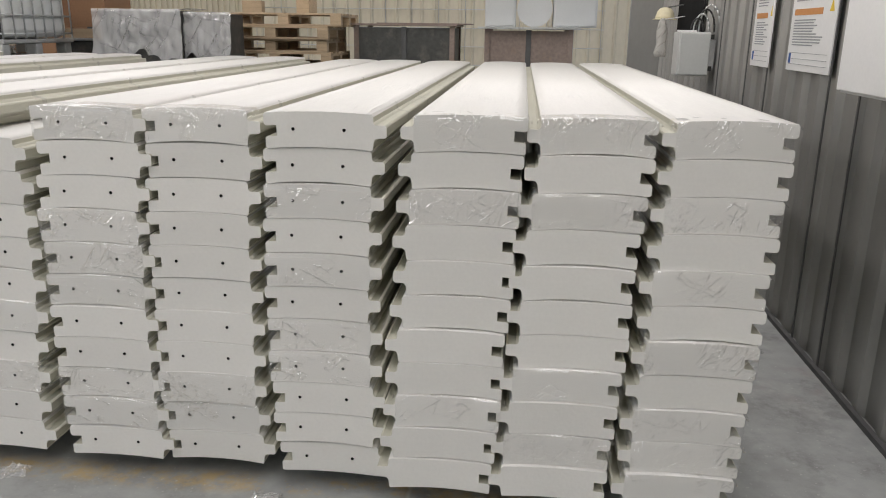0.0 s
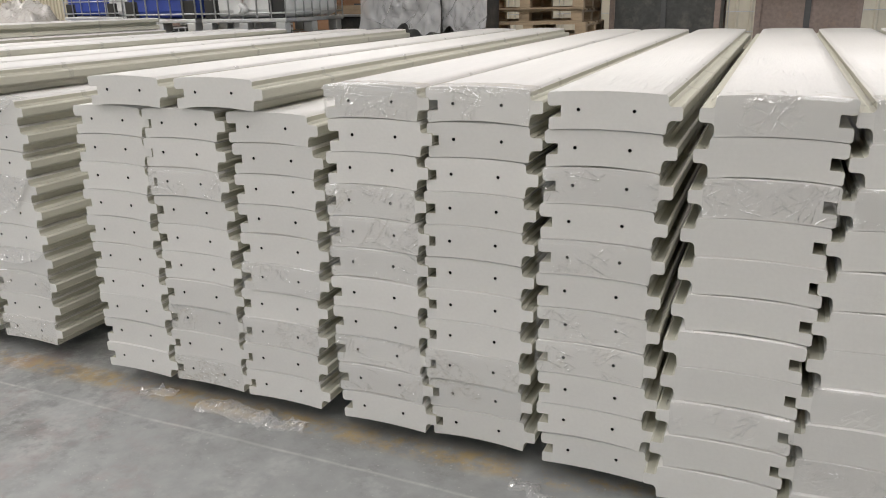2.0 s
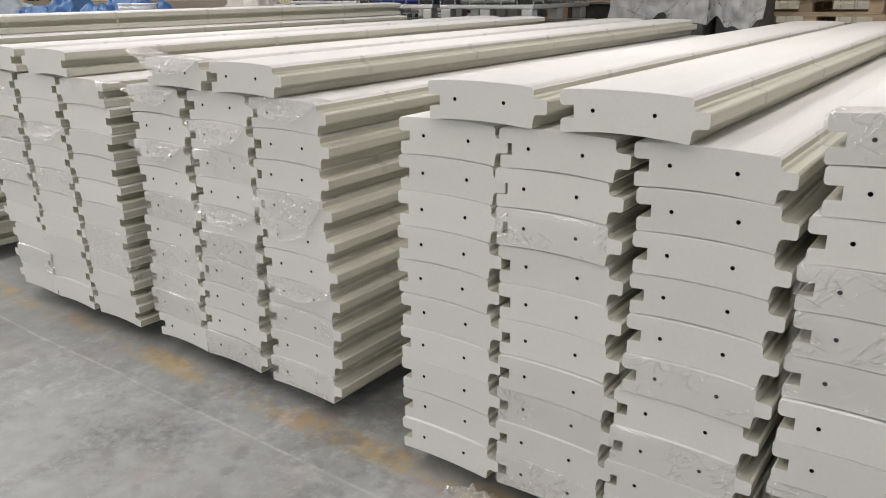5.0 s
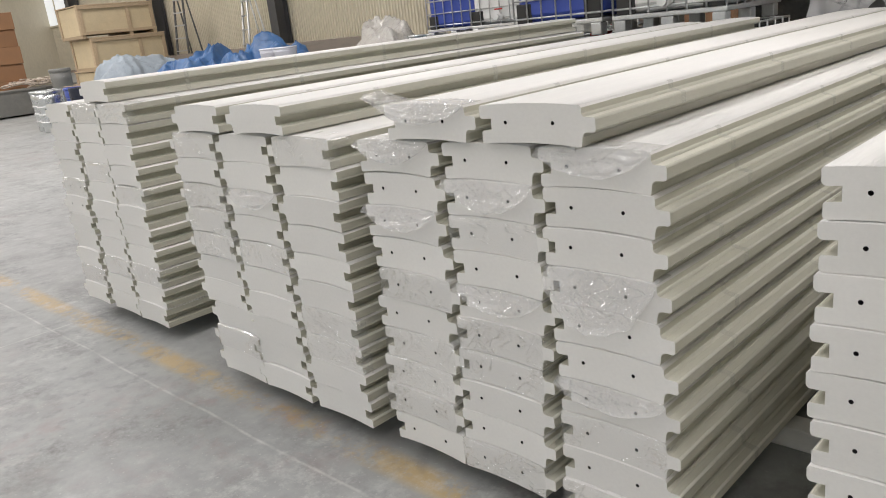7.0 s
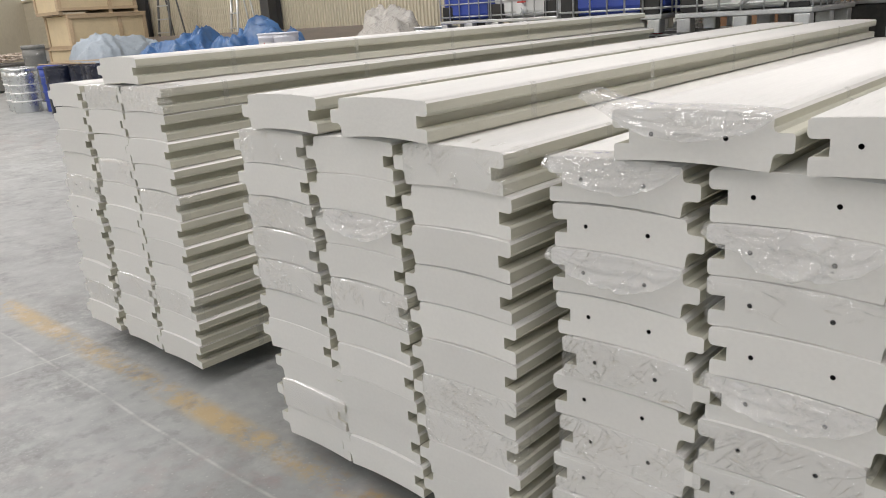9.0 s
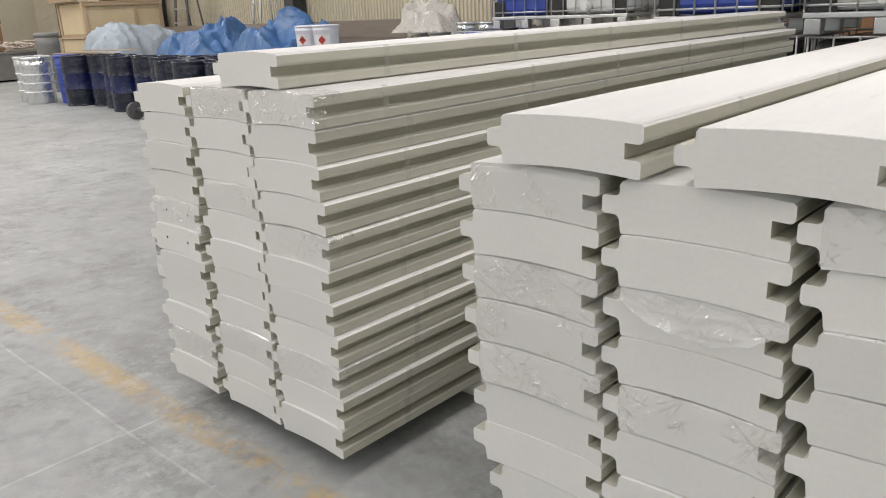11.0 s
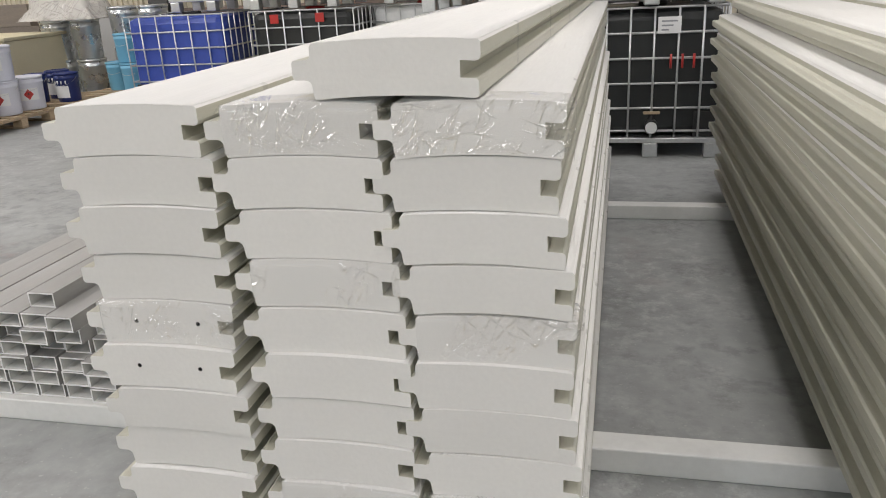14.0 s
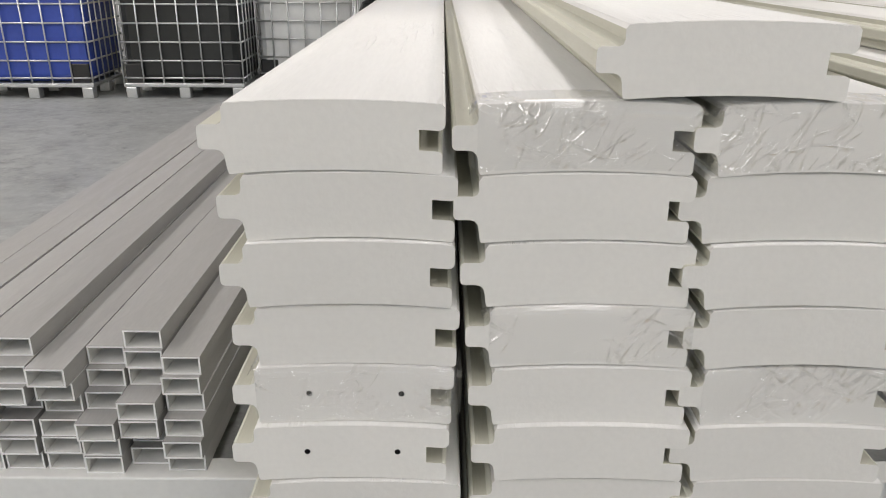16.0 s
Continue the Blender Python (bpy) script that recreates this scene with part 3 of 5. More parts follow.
# name, columns' x, lean of x from bottom to top, face y at top and bottom, levels, flipped, holes, share of wrapped ends, columns of the top pieces
STACKS = [
    ("stack by the grey wall", (-0.287, 0.052, 0.402), 0.065, 2.045, 1.985, 11, False, False, 0.40, ()),
    ("stack with drilled ends", (-1.392, -1.063, -0.706), 0.0, 2.066, 2.052, 11, True, True, 0.35, ()),
    ("stack with two panels laid across", (-2.447, -2.115, -1.780), -0.005, 2.075, 2.055, 10, True, True, 0.30, (-2.318, -1.945)),
    ("stack with torn film", (-3.792, -3.450, -3.108), -0.01, 2.134, 2.108, 10, True, True, 0.60, (-3.625, -3.267)),
    ("stack with plain ends", (-4.865, -4.520, -4.175), -0.02, 2.085, 2.080, 10, False, False, 0.45, (-4.771, -4.375)),
    ("stack at the end of the row", (-6.500, -6.150, -5.818), -0.03, 2.200, 2.165, 11, False, False, 0.35, (-5.960,)),
]
# torn film hanging loose (2) on some ends: stack, column, level
TORN = {(3, 0, 9): 2, (3, 0, 8): 0, (3, 0, 7): 2, (3, 0, 6): 0, (3, 0, 5): 1, (3, 0, 4): 0, (3, 1, 9): 0, (3, 1, 8): 2, (3, 1, 7): 1, (3, 1, 6): 0, (3, 1, 5): 2,
        (3, 2, 9): 2, (3, 2, 8): 0, (3, 2, 7): 0, (3, 2, 6): 3, (3, 2, 5): 0, (3, 2, 4): 0, (3, 2, 3): 2}
TORN.update({(4, 0, 9): 1, (4, 1, 9): 0, (4, 1, 8): 0, (4, 1, 7): 2, (4, 2, 9): 1, (4, 2, 8): 0, (4, 2, 7): 0, (4, 2, 6): 0, (4, 2, 5): 0})
TORN.update({(5, 0, k): w for k, w in enumerate((0, 1, 0, 0, 0, 0, 1, 0, 0, 0, 0))})
TORN.update({(5, 1, k): w for k, w in enumerate((0, 0, 1, 0, 0, 0, 0, 1, 0, 0, 1))})
TORN.update({(5, 2, k): w for k, w in enumerate((0, 0, 1, 0, 0, 0, 1, 0, 0, 0, 1))})
TORN.update({(1, 2, k): w for k, w in enumerate((0, 0, 0, 1, 1, 0, 1, 0, 1, 0, 0))})
TORN.update({(1, c, 9): 0 for c in (0, 1)})
TORN.update({(0, c, k): w for c in (0, 1, 2) for k, w in ((9, 0), (8, 1), (7, 0), (5, 0))})
for gi, (group, cols, lean, yt, yb, levels, flip, holes, wrapped, tops) in enumerate(STACKS):
    for ci, cx in enumerate(cols):
        drift = 0.0
        for k in range(levels):
            f = k / (levels - 1)
            drift = 0.6 * drift + rng.uniform(-0.007, 0.007)
            x = cx + lean * (f - 1) + (PUSHED[gi, ci][k] / 1000 if (gi, ci) in PUSHED else drift if k < levels - 1 else 0)
            y = yb + (yt - yb) * f + rng.uniform(-0.0045, 0.0045)
            y += SET_BACK.get((gi, ci), 0.0)
            if gi == 4 and ci == 0 and k < 3:
                x += 0.05
            drilled = holes or (gi == 5 and ci == 0 and k in (5, 6))
            top = k == levels - 1
            wrap = 1 if rng.random() < wrapped or (gi < 2 and top and (gi, ci) != (1, 2)) else 0
            wrap = TORN.get((gi, ci, k), wrap)
            tapes = [0.35 + 0.62 * i + rng.uniform(-0.1, 0.1) for i in range(5)] if ci == 2 or top else []
            panel(pose(x, y, BASES[gi] + PITCH * k, 0, 0, rng.uniform(-0.12, 0.12)), flip, drilled, wrap, tapes, group,
                  "wrapped in clear film" if wrap else "")
    for ti, tx in enumerate(tops):
        y = yt - (0.02 if gi != 5 else 0.0)
        wrap = 4 if gi == 3 and ti == 0 else 0
        panel(pose(tx, y, BASES[gi] + PITCH * levels + 0.0065, 0, 0, -1.2 if gi == 5 else 0.0), flip, holes, wrap, [0.4 + 0.66 * i for i in range(5)], group, "laid loose on top")


def film_scrap(x, y, w, d, turn, seed):
    """A crumpled strip of torn film lying on the floor."""
    bm, rows = B(), []
    for i in range(19):
        row = []
        for j in range(9):
            u, v = i / 18, j / 8
            k = abs(noise.noise((u * 5, v * 3, seed))) + 0.5 * abs(noise.noise((u * 12, v * 8, seed + 2)))
            row.append(bm.verts.new((w * u, d * v + 0.03 * noise.noise((u * 4, seed, 1.0)), 0.003 + 0.05 * k * math.sin(math.pi * v))))
        rows.append(row)
    for a, b in zip(rows, rows[1:]):
        for j in range(8):
            bm.faces.new((a[j], b[j], b[j + 1], a[j + 1])).smooth = True
    ob = part("film_scrap", bm, M_FILM_LOOSE)
    ob.matrix_basis = pose(x, y, 0, 0, 0, turn)
    return tagged(ob, "crumpled scrap of clear plastic film on the floor", "plastic film", "film scraps")


for x, y, w, d, turn, seed in ((-1.98, 1.98, 0.3, 0.1, -4, 1.3), (-0.78, 1.97, 0.16, 0.06, -30, 4.1), (-1.72, 1.96, 0.2, 0.07, 6, 6.6), (-2.25, 2.0, 0.14, 0.05, 10, 9.2)):
    film_scrap(x, y, w, d, turn, seed)

# ---- bearers under the stacks ----
def bearer(x0, x1, y, h):
    bm = B()
    box(bm, 0, x1 - x0, 0, 0.09, 0, h, 0.005)
    ob = thing("bearer", pose(x0, y, 0), "", "")
    part("tube", bm, M_BEAM, ob)
    for x in (-0.003, x1 - x0 + 0.0002):
        part("end_cap", box(B(), x, x + 0.0028, 0.004, 0.086, 0.004, h - 0.004), M_RUBBER, ob, "grey end cap")
    return tagged(ob, "white painted steel bearer lying on the floor", "beam", "bearers under the stacks")


for y in (2.83, 5.25):
    bearer(-7.87, -3.95, y, 0.0795)
    bearer(-3.93, -1.50, y, 0.0705)
    bearer(-1.48, 0.70, y, 0.0655)

# ---- rectangular tubes beside the end stack ----
TW, TH, TT, TL = 0.100, 0.052, 0.0048, 3.6


def tube_mesh():
    bm = B()
    out = [(0, 0), (TW, 0), (TW, TH), (0, TH)]
    inn = [(TT, TT), (TW - TT, TT), (TW - TT, TH - TT), (TT, TH - TT)]
    rings = [[bm.verts.new((x, y, z)) for x, z in loop] for loop in (out, inn) for y in (0, TL)]
    of, ob_, inf, inb = rings
    for i in range(4):
        j = (i + 1) % 4
        bm.faces.new((of[i], of[j], ob_[j], ob_[i]))
        bm.faces.new((inf[j], inf[i], inb[i], inb[j])).material_index = 2
        bm.faces.new((of[i], inf[i], inf[j], of[j])).material_index = 1
        bm.faces.new((ob_[j], inb[j], inb[i], ob_[i]))
    return mesh_of("tube", bm, [M_TUBE, M_PAPER, M_TUBE_IN])


TUBE = tube_mesh()
trng = random.Random(5)
for c, count in enumerate((6, 7, 6, 6, 7, 6, 6, 6, 6, 4)):
    right = -6.822 - 0.107 * c
    sway = 0.0
    for k in range(count):
        sway = 0.5 * sway + trng.uniform(-0.014, 0.010)
        back = 0.10 if c in (1, 2) and k > 3 else 0.05 * (trng.random() < 0.25)
        ob = tagged(new("rectangular_tube", TUBE), "grey rectangular hollow profile in a loose pile", "tube", "pile of hollow profiles")
        ob.matrix_basis = pose(right - TW + 0.3 * sway, 2.848 + back + trng.uniform(-0.008, 0.02), 0.08 + k * (TH + 0.0006), 0, 0, trng.uniform(-0.25, 0.25))

# ---- back of the hall: wall fittings ----
def steel_column(x, y, w=0.32):
    ob = thing("steel_column", pose(x, y, 0), "dark grey steel column against the cream cladding", "column", "hall columns")
    part("web", box(B(), -0.008, 0.008, -w / 2, w / 2, 0, HC - 0.02), M_DARK_STEEL, ob)
    for s in (-1, 1):
        part("flange", box(B(), -w / 2, w / 2, s * w / 2 - 0.008 + (0.016 if s > 0 else -0.016), s * w / 2 + 0.008 + (0.016 if s > 0 else -0.016), 0, HC - 0.02), M_DARK_STEEL, ob)
    part("base_plate", box(B(), -w / 2 - 0.04, w / 2 + 0.04, -w / 2 - 0.06, w / 2 + 0.06, 0, 0.02), M_DARK_STEEL, ob)
    return ob


for x in (-31.0, -24.85, -18.6, -12.4, -6.9):
    steel_column(x, YB - 0.26)

rail = tagged(part("wall_rail", box(B(), XL, -4.6, YB - 0.14, YB - 0.04, 0.98, 1.06, 0.006), M_RUST), "brown steel rail along the foot of the cladding", "rail", kind="structure")
tagged(part("wall_plinth", box(B(), XL, -4.6, YB - 0.12, YB - 0.037, 0, 0.98), M_CEIL), "grey masonry plinth under the cladding", "wall", kind="structure")
tagged(part("wall_return", box(B(), 1.02, XR + 0.1, 8.004, 8.06, 0, HC), M_WALL_GREY), "smooth grey metal return wall", "wall", kind="structure")

grid = thing("wire_grid", pose(-4.4, YB - 0.07, 0), "thin cream wire grid over the wall insulation", "grid", kind="structure")
for i in range(18):
    part("wire", rod(B(), (0, 0, 0.3 + 0.28 * i), (5.6, 0, 0.3 + 0.28 * i), 0.006, 6), M_GALV, grid)
for i in range(14):
    part("wire", rod(B(), (0.1 + 0.42 * i, 0.012, 0), (0.1 + 0.42 * i, 0.012, 5.4), 0.006, 6), M_GALV, grid)

win = thing("window_1", pose(-33.1, YB - 0.06, 2.68), "high window with a pale frame, daylight behind", "window", kind="structure")
part("window_frame", box(box(box(box(box(B(), -1.2, 1.2, -0.03, 0.02, 0, 0.07), -1.2, 1.2, -0.03, 0.02, 1.23, 1.3), -1.2, -1.13, -0.03, 0.02, 0.07, 1.23), 1.13, 1.2, -0.03, 0.02, 0.07, 1.23), -0.03, 0.03, -0.03, 0.02, 0.07, 1.23), M_WALL_CREAM, win)
part("pane", box(B(), -1.13, -0.03, 0.0, 0.01, 0.07, 1.23), M_DAYLIGHT, win)
part("pane", box(B(), 0.03, 1.13, 0.0, 0.01, 0.07, 1.23), M_DAYLIGHT, win)


def text_bars(parent, x0, x1, z, rows, step, thick, y, mat, seed):
    r = random.Random(seed)
    for i in range(rows):
        w = (x1 - x0) * r.uniform(0.6, 1.0)
        part("print_line", box(B(), x0, x0 + w, y - 0.0012, y, z - i * step - thick, z - i * step), mat, parent)


sign = thing("area_sign", pose(-15.87, YB - 0.045, 2.2), "small green area sign with pale lettering", "sign")
part("board", box(B(), 0, 0.52, -0.012, 0, 0, 0.42, 0.004), M_GREEN, sign)
part("edge_band", box(B(), 0, 0.52, -0.016, -0.0125, 0.0, 0.035), M_PAPER, sign)
for i in range(3):
    part("print_line", box(B(), 0.10 + 0.13 * i, 0.17 + 0.13 * i, -0.016, -0.0125, 0.2, 0.29), M_PAPER, sign)
part("print_line", box(B(), 0.1, 0.44, -0.016, -0.0125, 0.1, 0.13), M_PAPER, sign)


# ---- fittings of the grey wall ----
def notice(y0, y1, z0, z1, seed, label):
    """A printed board on the grey wall; local x runs along the wall towards the camera, y out of the wall."""
    w = y1 - y0
    ob = thing("notice_board", pose(XR - 0.03, y1, z0, 0, 0, -90), label, "notice", "notices on the grey wall")
    h = z1 - z0
    part("board", box(B(), 0, w, -0.008, 0, 0, h, 0.002), M_PAPER, ob)
    part("heading_band", box(B(), 0.04, w * 0.72, -0.0095, -0.0083, 0.255, 0.283), M_ORANGE, ob, "orange heading band")
    text_bars(ob, 0.05, w * 0.8, 0.60, 20, 0.0145, 0.006, -0.0083, M_PRINT, seed)
    text_bars(ob, 0.05, w * 0.8, 0.235, 10, 0.0125, 0.0055, -0.0083, M_PRINT, seed + 1)
    for z in (0.03, 0.055, 0.082):
        part("footer_rule", box(B(), 0.03, w * 0.93, -0.0095, -0.0083, z, z + 0.002), M_PRINT, ob)
    part("footer_mark", box(B(), 0.03, 0.055, -0.0098, -0.0083, 0.034, 0.08), M_BLUE_PRINT, ob)
    tri = B()
    c = [(w * 0.86, -0.0096, 0.265), (w * 0.95, -0.0096, 0.265), (w * 0.905, -0.0096, 0.315)]
    vs = [tri.verts.new(p) for p in c] + [tri.verts.new((p[0], -0.0083, p[2])) for p in c]
    tri.faces.new(vs[:3]), tri.faces.new(vs[3:])
    for i in range(3):
        tri.faces.new((vs[i], vs[(i + 1) % 3], vs[3 + (i + 1) % 3], vs[3 + i]))
    part("warning_mark", tri, M_YELLOW, ob, "yellow warning triangle")
    return ob


notice(3.50, 4.06, 1.22, 1.96, 3, "white printed notice with an orange heading on the wall")
notice(4.36, 4.69, 1.215, 1.955, 7, "narrow white printed notice fixed to the grey wall")

cab = thing("wall_cabinet", pose(1.14, 2.28, 1.187), "large off-white metal cabinet hung on the wall", "cabinet")
part("body", box(B(), 0, 0.187, 0, 0.68, 0, 0.9, 0.006), M_PAPER, cab)
part("door", box(B(), -0.016, -0.001, 0.01, 0.67, 0.01, 0.89, 0.004), M_PAPER, cab)

ctl = thing("control_box", pose(1.045, 5.55, 1.105), "grey enamelled electrical control box with cables on top", "control box")
part("body", box(B(), 0, 0.215, 0.02, 0.2, 0, 0.29, 0.006), M_GREYBOX, ctl)
part("door", box(B(), 0.014, 0.209, 0.0, 0.018, 0.006, 0.284, 0.004), M_GREYBOX, ctl)
for z in (0.05, 0.26):
    part("hinge", box(B(), 0.21, 0.232, -0.004, 0.016, z - 0.016, z + 0.016, 0.002), M_BLACK, ctl)
part("side_bracket", box(B(), 0.2155, 0.255, 0.05, 0.17, 0.05, 0.24), M_GALV, ctl)
for i in range(4):
    cable = B()
    pr = None
    for s in range(11):
        a = math.pi * s / 10
        p = (0.09 + 0.02 * i + (0.07 + 0.015 * i) * (1 - math.cos(a)) / 1.6, 0.1 + 0.012 * i, 0.292 + (0.09 + 0.03 * i) * math.sin(a))
        if pr:
            rod(cable, pr, p, 0.006, 6)
        pr = p
    part("cable", cable, M_GALV if i % 2 else M_BLACK, ctl)
part("sachet", box(B(), 0.01, 0.12, 0.03, 0.16, 0.2905, 0.303, 0.004), M_PAPER, ctl)

hat = thing("hard_hat", pose(1.14, 6.75, 1.5), "cream safety helmet hung on the wall hook", "helmet")
part("shell", lathe(B(), [(0.08, 0.0), (0.077, 0.02), (0.066, 0.055), (0.045, 0.08), (0.015, 0.09)], 18), M_CREAMBOX, hat)
part("brim", lathe(B(), [(0.10, -0.008), (0.10, -0.003), (0.081, 0.001), (0.079, -0.005)], 18), M_CREAMBOX, hat)
part("hook", rod(B(), (0.01, 0, 0.088), (0.19, 0, 0.12), 0.006, 6), M_DARK_STEEL, hat)
bagm = B()
lathe(bagm, [(0.015, 0.3), (0.03, 0.27), (0.045, 0.2), (0.035, 0.1), (0.05, 0.03), (0.03, 0.0)], 14)
for v in bagm.verts:
    v.co.x += 0.02 * noise.noise(v.co * 14)
    v.co.y += 0.02 * noise.noise(v.co * 14 + Vector((5, 1, 2)))
hb = part("plastic_bag", bagm, M_BAG)
hb.matrix_basis = pose(1.10, 6.6, 1.2)
tagged(hb, "crumpled clear plastic bag hanging by the control box", "bag")
part("string", rod(B(), (0.0, 0.0, 0.29), (0.25, 0.1, 0.33), 0.004, 6), M_PAPER, hb)
# flat dark slab on the wall, coloured as the shade of an opening
dark = tagged(part("opening_shade_1", box(B(), XR - 0.045, XR - 0.031, 6.02, 6.97, 1.3, 2.6), M_VOID_SHADE), "flat dark slab painting the shade in a wall opening", "opening", kind="structure")


# ---- intermediate bulk containers ----
def ibc_build(colour, cap_red, full, key_valve, hw=0.505, dp=1.16):
    """A caged tank on a steel pallet, 2 hw wide, dp deep, 1.12 high; origin at the middle of the front edge."""
    lab = {"blue": "blue plastic tank in a galvanised wire cage on a pallet", "white": "white plastic tank in a galvanised cage on a pallet", "black": "black plastic tank in a galvanised cage on a pallet"}[colour]
    mt = {"blue": M_BLUE, "white": M_WHITE_TANK, "black": M_BLACK_TANK}[colour]
    ob = thing("bulk_container", pose(0, 0, 0), lab, "bulk container", "caged tanks")
    bm = B()
    box(bm, 0.02 - hw, hw - 0.02, 0.04, dp, 0.16, 1.07, 0.075)
    for v in bm.verts:
        if 0.2 < v.co.z < 1.02:
            v.co.y += 0.012 * math.sin(v.co.x * 20)
    part("tank", bm, mt, ob)
    part("filler_cap", lathe(B(), [(0.11, 1.06), (0.11, 1.10), (0.10, 1.105), (0.03, 1.108)], 18, 0.0, dp / 2), M_RED if cap_red else M_BLACK, ob)
    ring = B()
    c = [(-hw, 0.02), (hw, 0.02), (hw, dp + 0.02), (-hw, dp + 0.02)]
    for i in range(4):
        rod(ring, (*c[i], 0), (*c[(i + 1) % 4], 0), 0.0095, 6)
    ring_me = mesh_of("cage_ring", ring, M_GALV)
    for z in (0.20, 0.37, 0.55, 0.73, 0.91, 1.085):
        share("cage_ring", ring_me, ob, pose(0, 0, z))
    bar = mesh_of("cage_bar", rod(B(), (0, 0, 0.15), (0, 0, 1.09), 0.0085, 6), M_GALV)
    for i in range(7):
        x = -hw + 2 * hw * i / 6
        share("cage_bar", bar, ob, pose(x, 0.012, 0)), share("cage_bar", bar, ob, pose(x, dp + 0.028, 0))
    for i in range(1, 7):
        y = 0.02 + dp * i / 7
        share("cage_bar", bar, ob, pose(-hw - 0.008, y, 0)), share("cage_bar", bar, ob, pose(hw + 0.008, y, 0))
    part("deck", box(B(), -hw - 0.005, hw + 0.005, 0.0, dp + 0.04, 0.11, 0.15, 0.008), M_GALV, ob)
    foot = mesh_of("foot", box(B(), -0.055, 0.055, 0, 0.11, 0, 0.11, 0.01), M_GALV)
    for x in (0.065 - hw, 0, hw - 0.065):
        for y in (0.0, dp / 2 - 0.05, dp - 0.1):
            share("foot", foot, ob, pose(x, y, 0))
    corner = mesh_of("corner_guard", box(B(), -0.09, 0.09, 0, 0.02, 0.152, 0.34, 0.01), M_BLACK)
    for x in (0.115 - hw, hw - 0.115):
        share("corner_guard", corner, ob, pose(x, 0.025, 0))
    if key_valve:
        part("valve", rod(rod(B(), (0, 0.06, 0.24), (0, -0.06, 0.24), 0.05, 14), (0, 0.0, 0.24), (0, 0.0, 0.33), 0.02, 10), M_BLACK if colour == "black" else M_WHITE_TANK, ob)
    if key_valve:
        part("valve_cap", rod(B(), (0, -0.061, 0.24), (0, -0.09, 0.24), 0.042, 14), M_WHITE_TANK, ob)
    if key_valve:
        part("valve_handle", box(B(), -0.06, 0.06, -0.03, 0.0, 0.331, 0.35, 0.004), M_WOOD if full else M_RED, ob, "valve handle")
    if colour == "black" and not full:
        for x in (-0.3, 0.22):
            part("tag", box(B(), x - 0.05, x + 0.05, 0.0, 0.009, 0.955, 1.05, 0.004), M_RED, ob, "red plastic tag")
    if full:
        plate = part("label_plate", box(B(), 0.02, 0.18, -0.012, -0.004, 0.905, 1.02, 0.002), M_PAPER, ob, "white paper label")
        for i in range(3):
            part("print_line", box(B(), 0.045, 0.155 - 0.03 * i, -0.0135, -0.0122, 0.985 - 0.03 * i, 0.996 - 0.03 * i), M_PRINT, plate)
    return ob


kinds = {}
kinds["blue_wide"] = ibc_build("blue", False, False, False, 0.6, 0.98)
kinds["black_wide"] = ibc_build("black", True, False, False, 0.6, 0.98)
for key, colour, red, full, valve in (("blue", "blue", False, False, False), ("white", "white", True, False, True), ("black", "black", True, False, False), ("black_labelled", "black", False, True, True)):
    kinds[key] = ibc_build(colour, red, full, valve)
placed = {}
IBCS = [("black_labelled", -5.19, 6.78, 0.0, 0), ("white", -5.22, 6.74, 1.1035, 2), ("black", -6.32, 6.9, 0.0, 1), ("blue", -6.42, 6.85, 1.1035, 0),
        ("blue_wide", -10.30, 8.91, 0.0, 2), ("black_wide", -8.80, 8.97, 0.0, 1), ("blue", -9.98, 9.25, 1.1035, 3), ("white", -8.88, 9.0, 1.1035, 2), ("white", -7.62, 9.35, 0.0, 0),
        ("black", -7.45, 9.3, 1.1035, 0)]
for key, x, y, z, turn in IBCS:
    if key in placed:
        copy_thing(kinds[key], pose(x, y, z, 0, 0, turn))
    else:
        kinds[key].matrix_basis = pose(x, y, z, 0, 0, turn)
        placed[key] = True
# red markings on the labelled tank
mark = thing("paint_mark", pose(-5.07, 6.775, 0.66), "red painted marking on the black tank", "marking")
for i in range(3):
    part("stroke", rod(B(), (0.08 * i, 0, 0), (0.08 * i, 0, 0.1), 0.009, 6), M_RED, mark)


# ---- drums and buckets ----
def drum_build():
    ob = thing("steel_drum", pose(0, 0, 0), "dark blue steel drum with rolling hoops", "drum", "drums on the floor")
    R = 0.286
    prof = [(R - 0.006, 0.0), (R + 0.006, 0.004), (R + 0.006, 0.018), (R - 0.002, 0.024)]
    mats = [0, 0, 0]
    for a, b, m in ((0.024, 0.29, 0), (0.31, 0.57, 1), (0.59, 0.84, 0)):
        prof += [(R, a + 0.01)]
        mats += [m]
        if m == 0:
            for q in range(4):
                z = b - 0.12 + 0.026 * q
                prof += [(R, z - 0.008), (R + 0.005, z), (R, z + 0.008)]
                mats += [0, 0, 0]
        prof += [(R, b - 0.012)]
        mats += [m]
        if b < 0.8:
            prof += [(R + 0.013, b), (R + 0.013, b + 0.008)]
            mats += [m, m]
    prof += [(R - 0.002, 0.85), (R + 0.006, 0.856), (R + 0.006, 0.874), (R - 0.008, 0.876), (R - 0.012, 0.858), (0.02, 0.86)]
    mats += [0] * 9
    bm = lathe(B(), prof, 32, mats=mats[: len(prof) - 1])
    part("shell", bm, [M_DRUM, M_DRUM_BAND], ob)
    part("bung", lathe(B(), [(0.03, 0.860), (0.03, 0.872), (0.01, 0.873)], 12, 0.16, 0.05), M_GALV, ob)
    part("bung", lathe(B(), [(0.016, 0.860), (0.016, 0.87), (0.006, 0.871)], 10, -0.17, 0.02), M_GALV, ob)
    return ob


drum = drum_build()
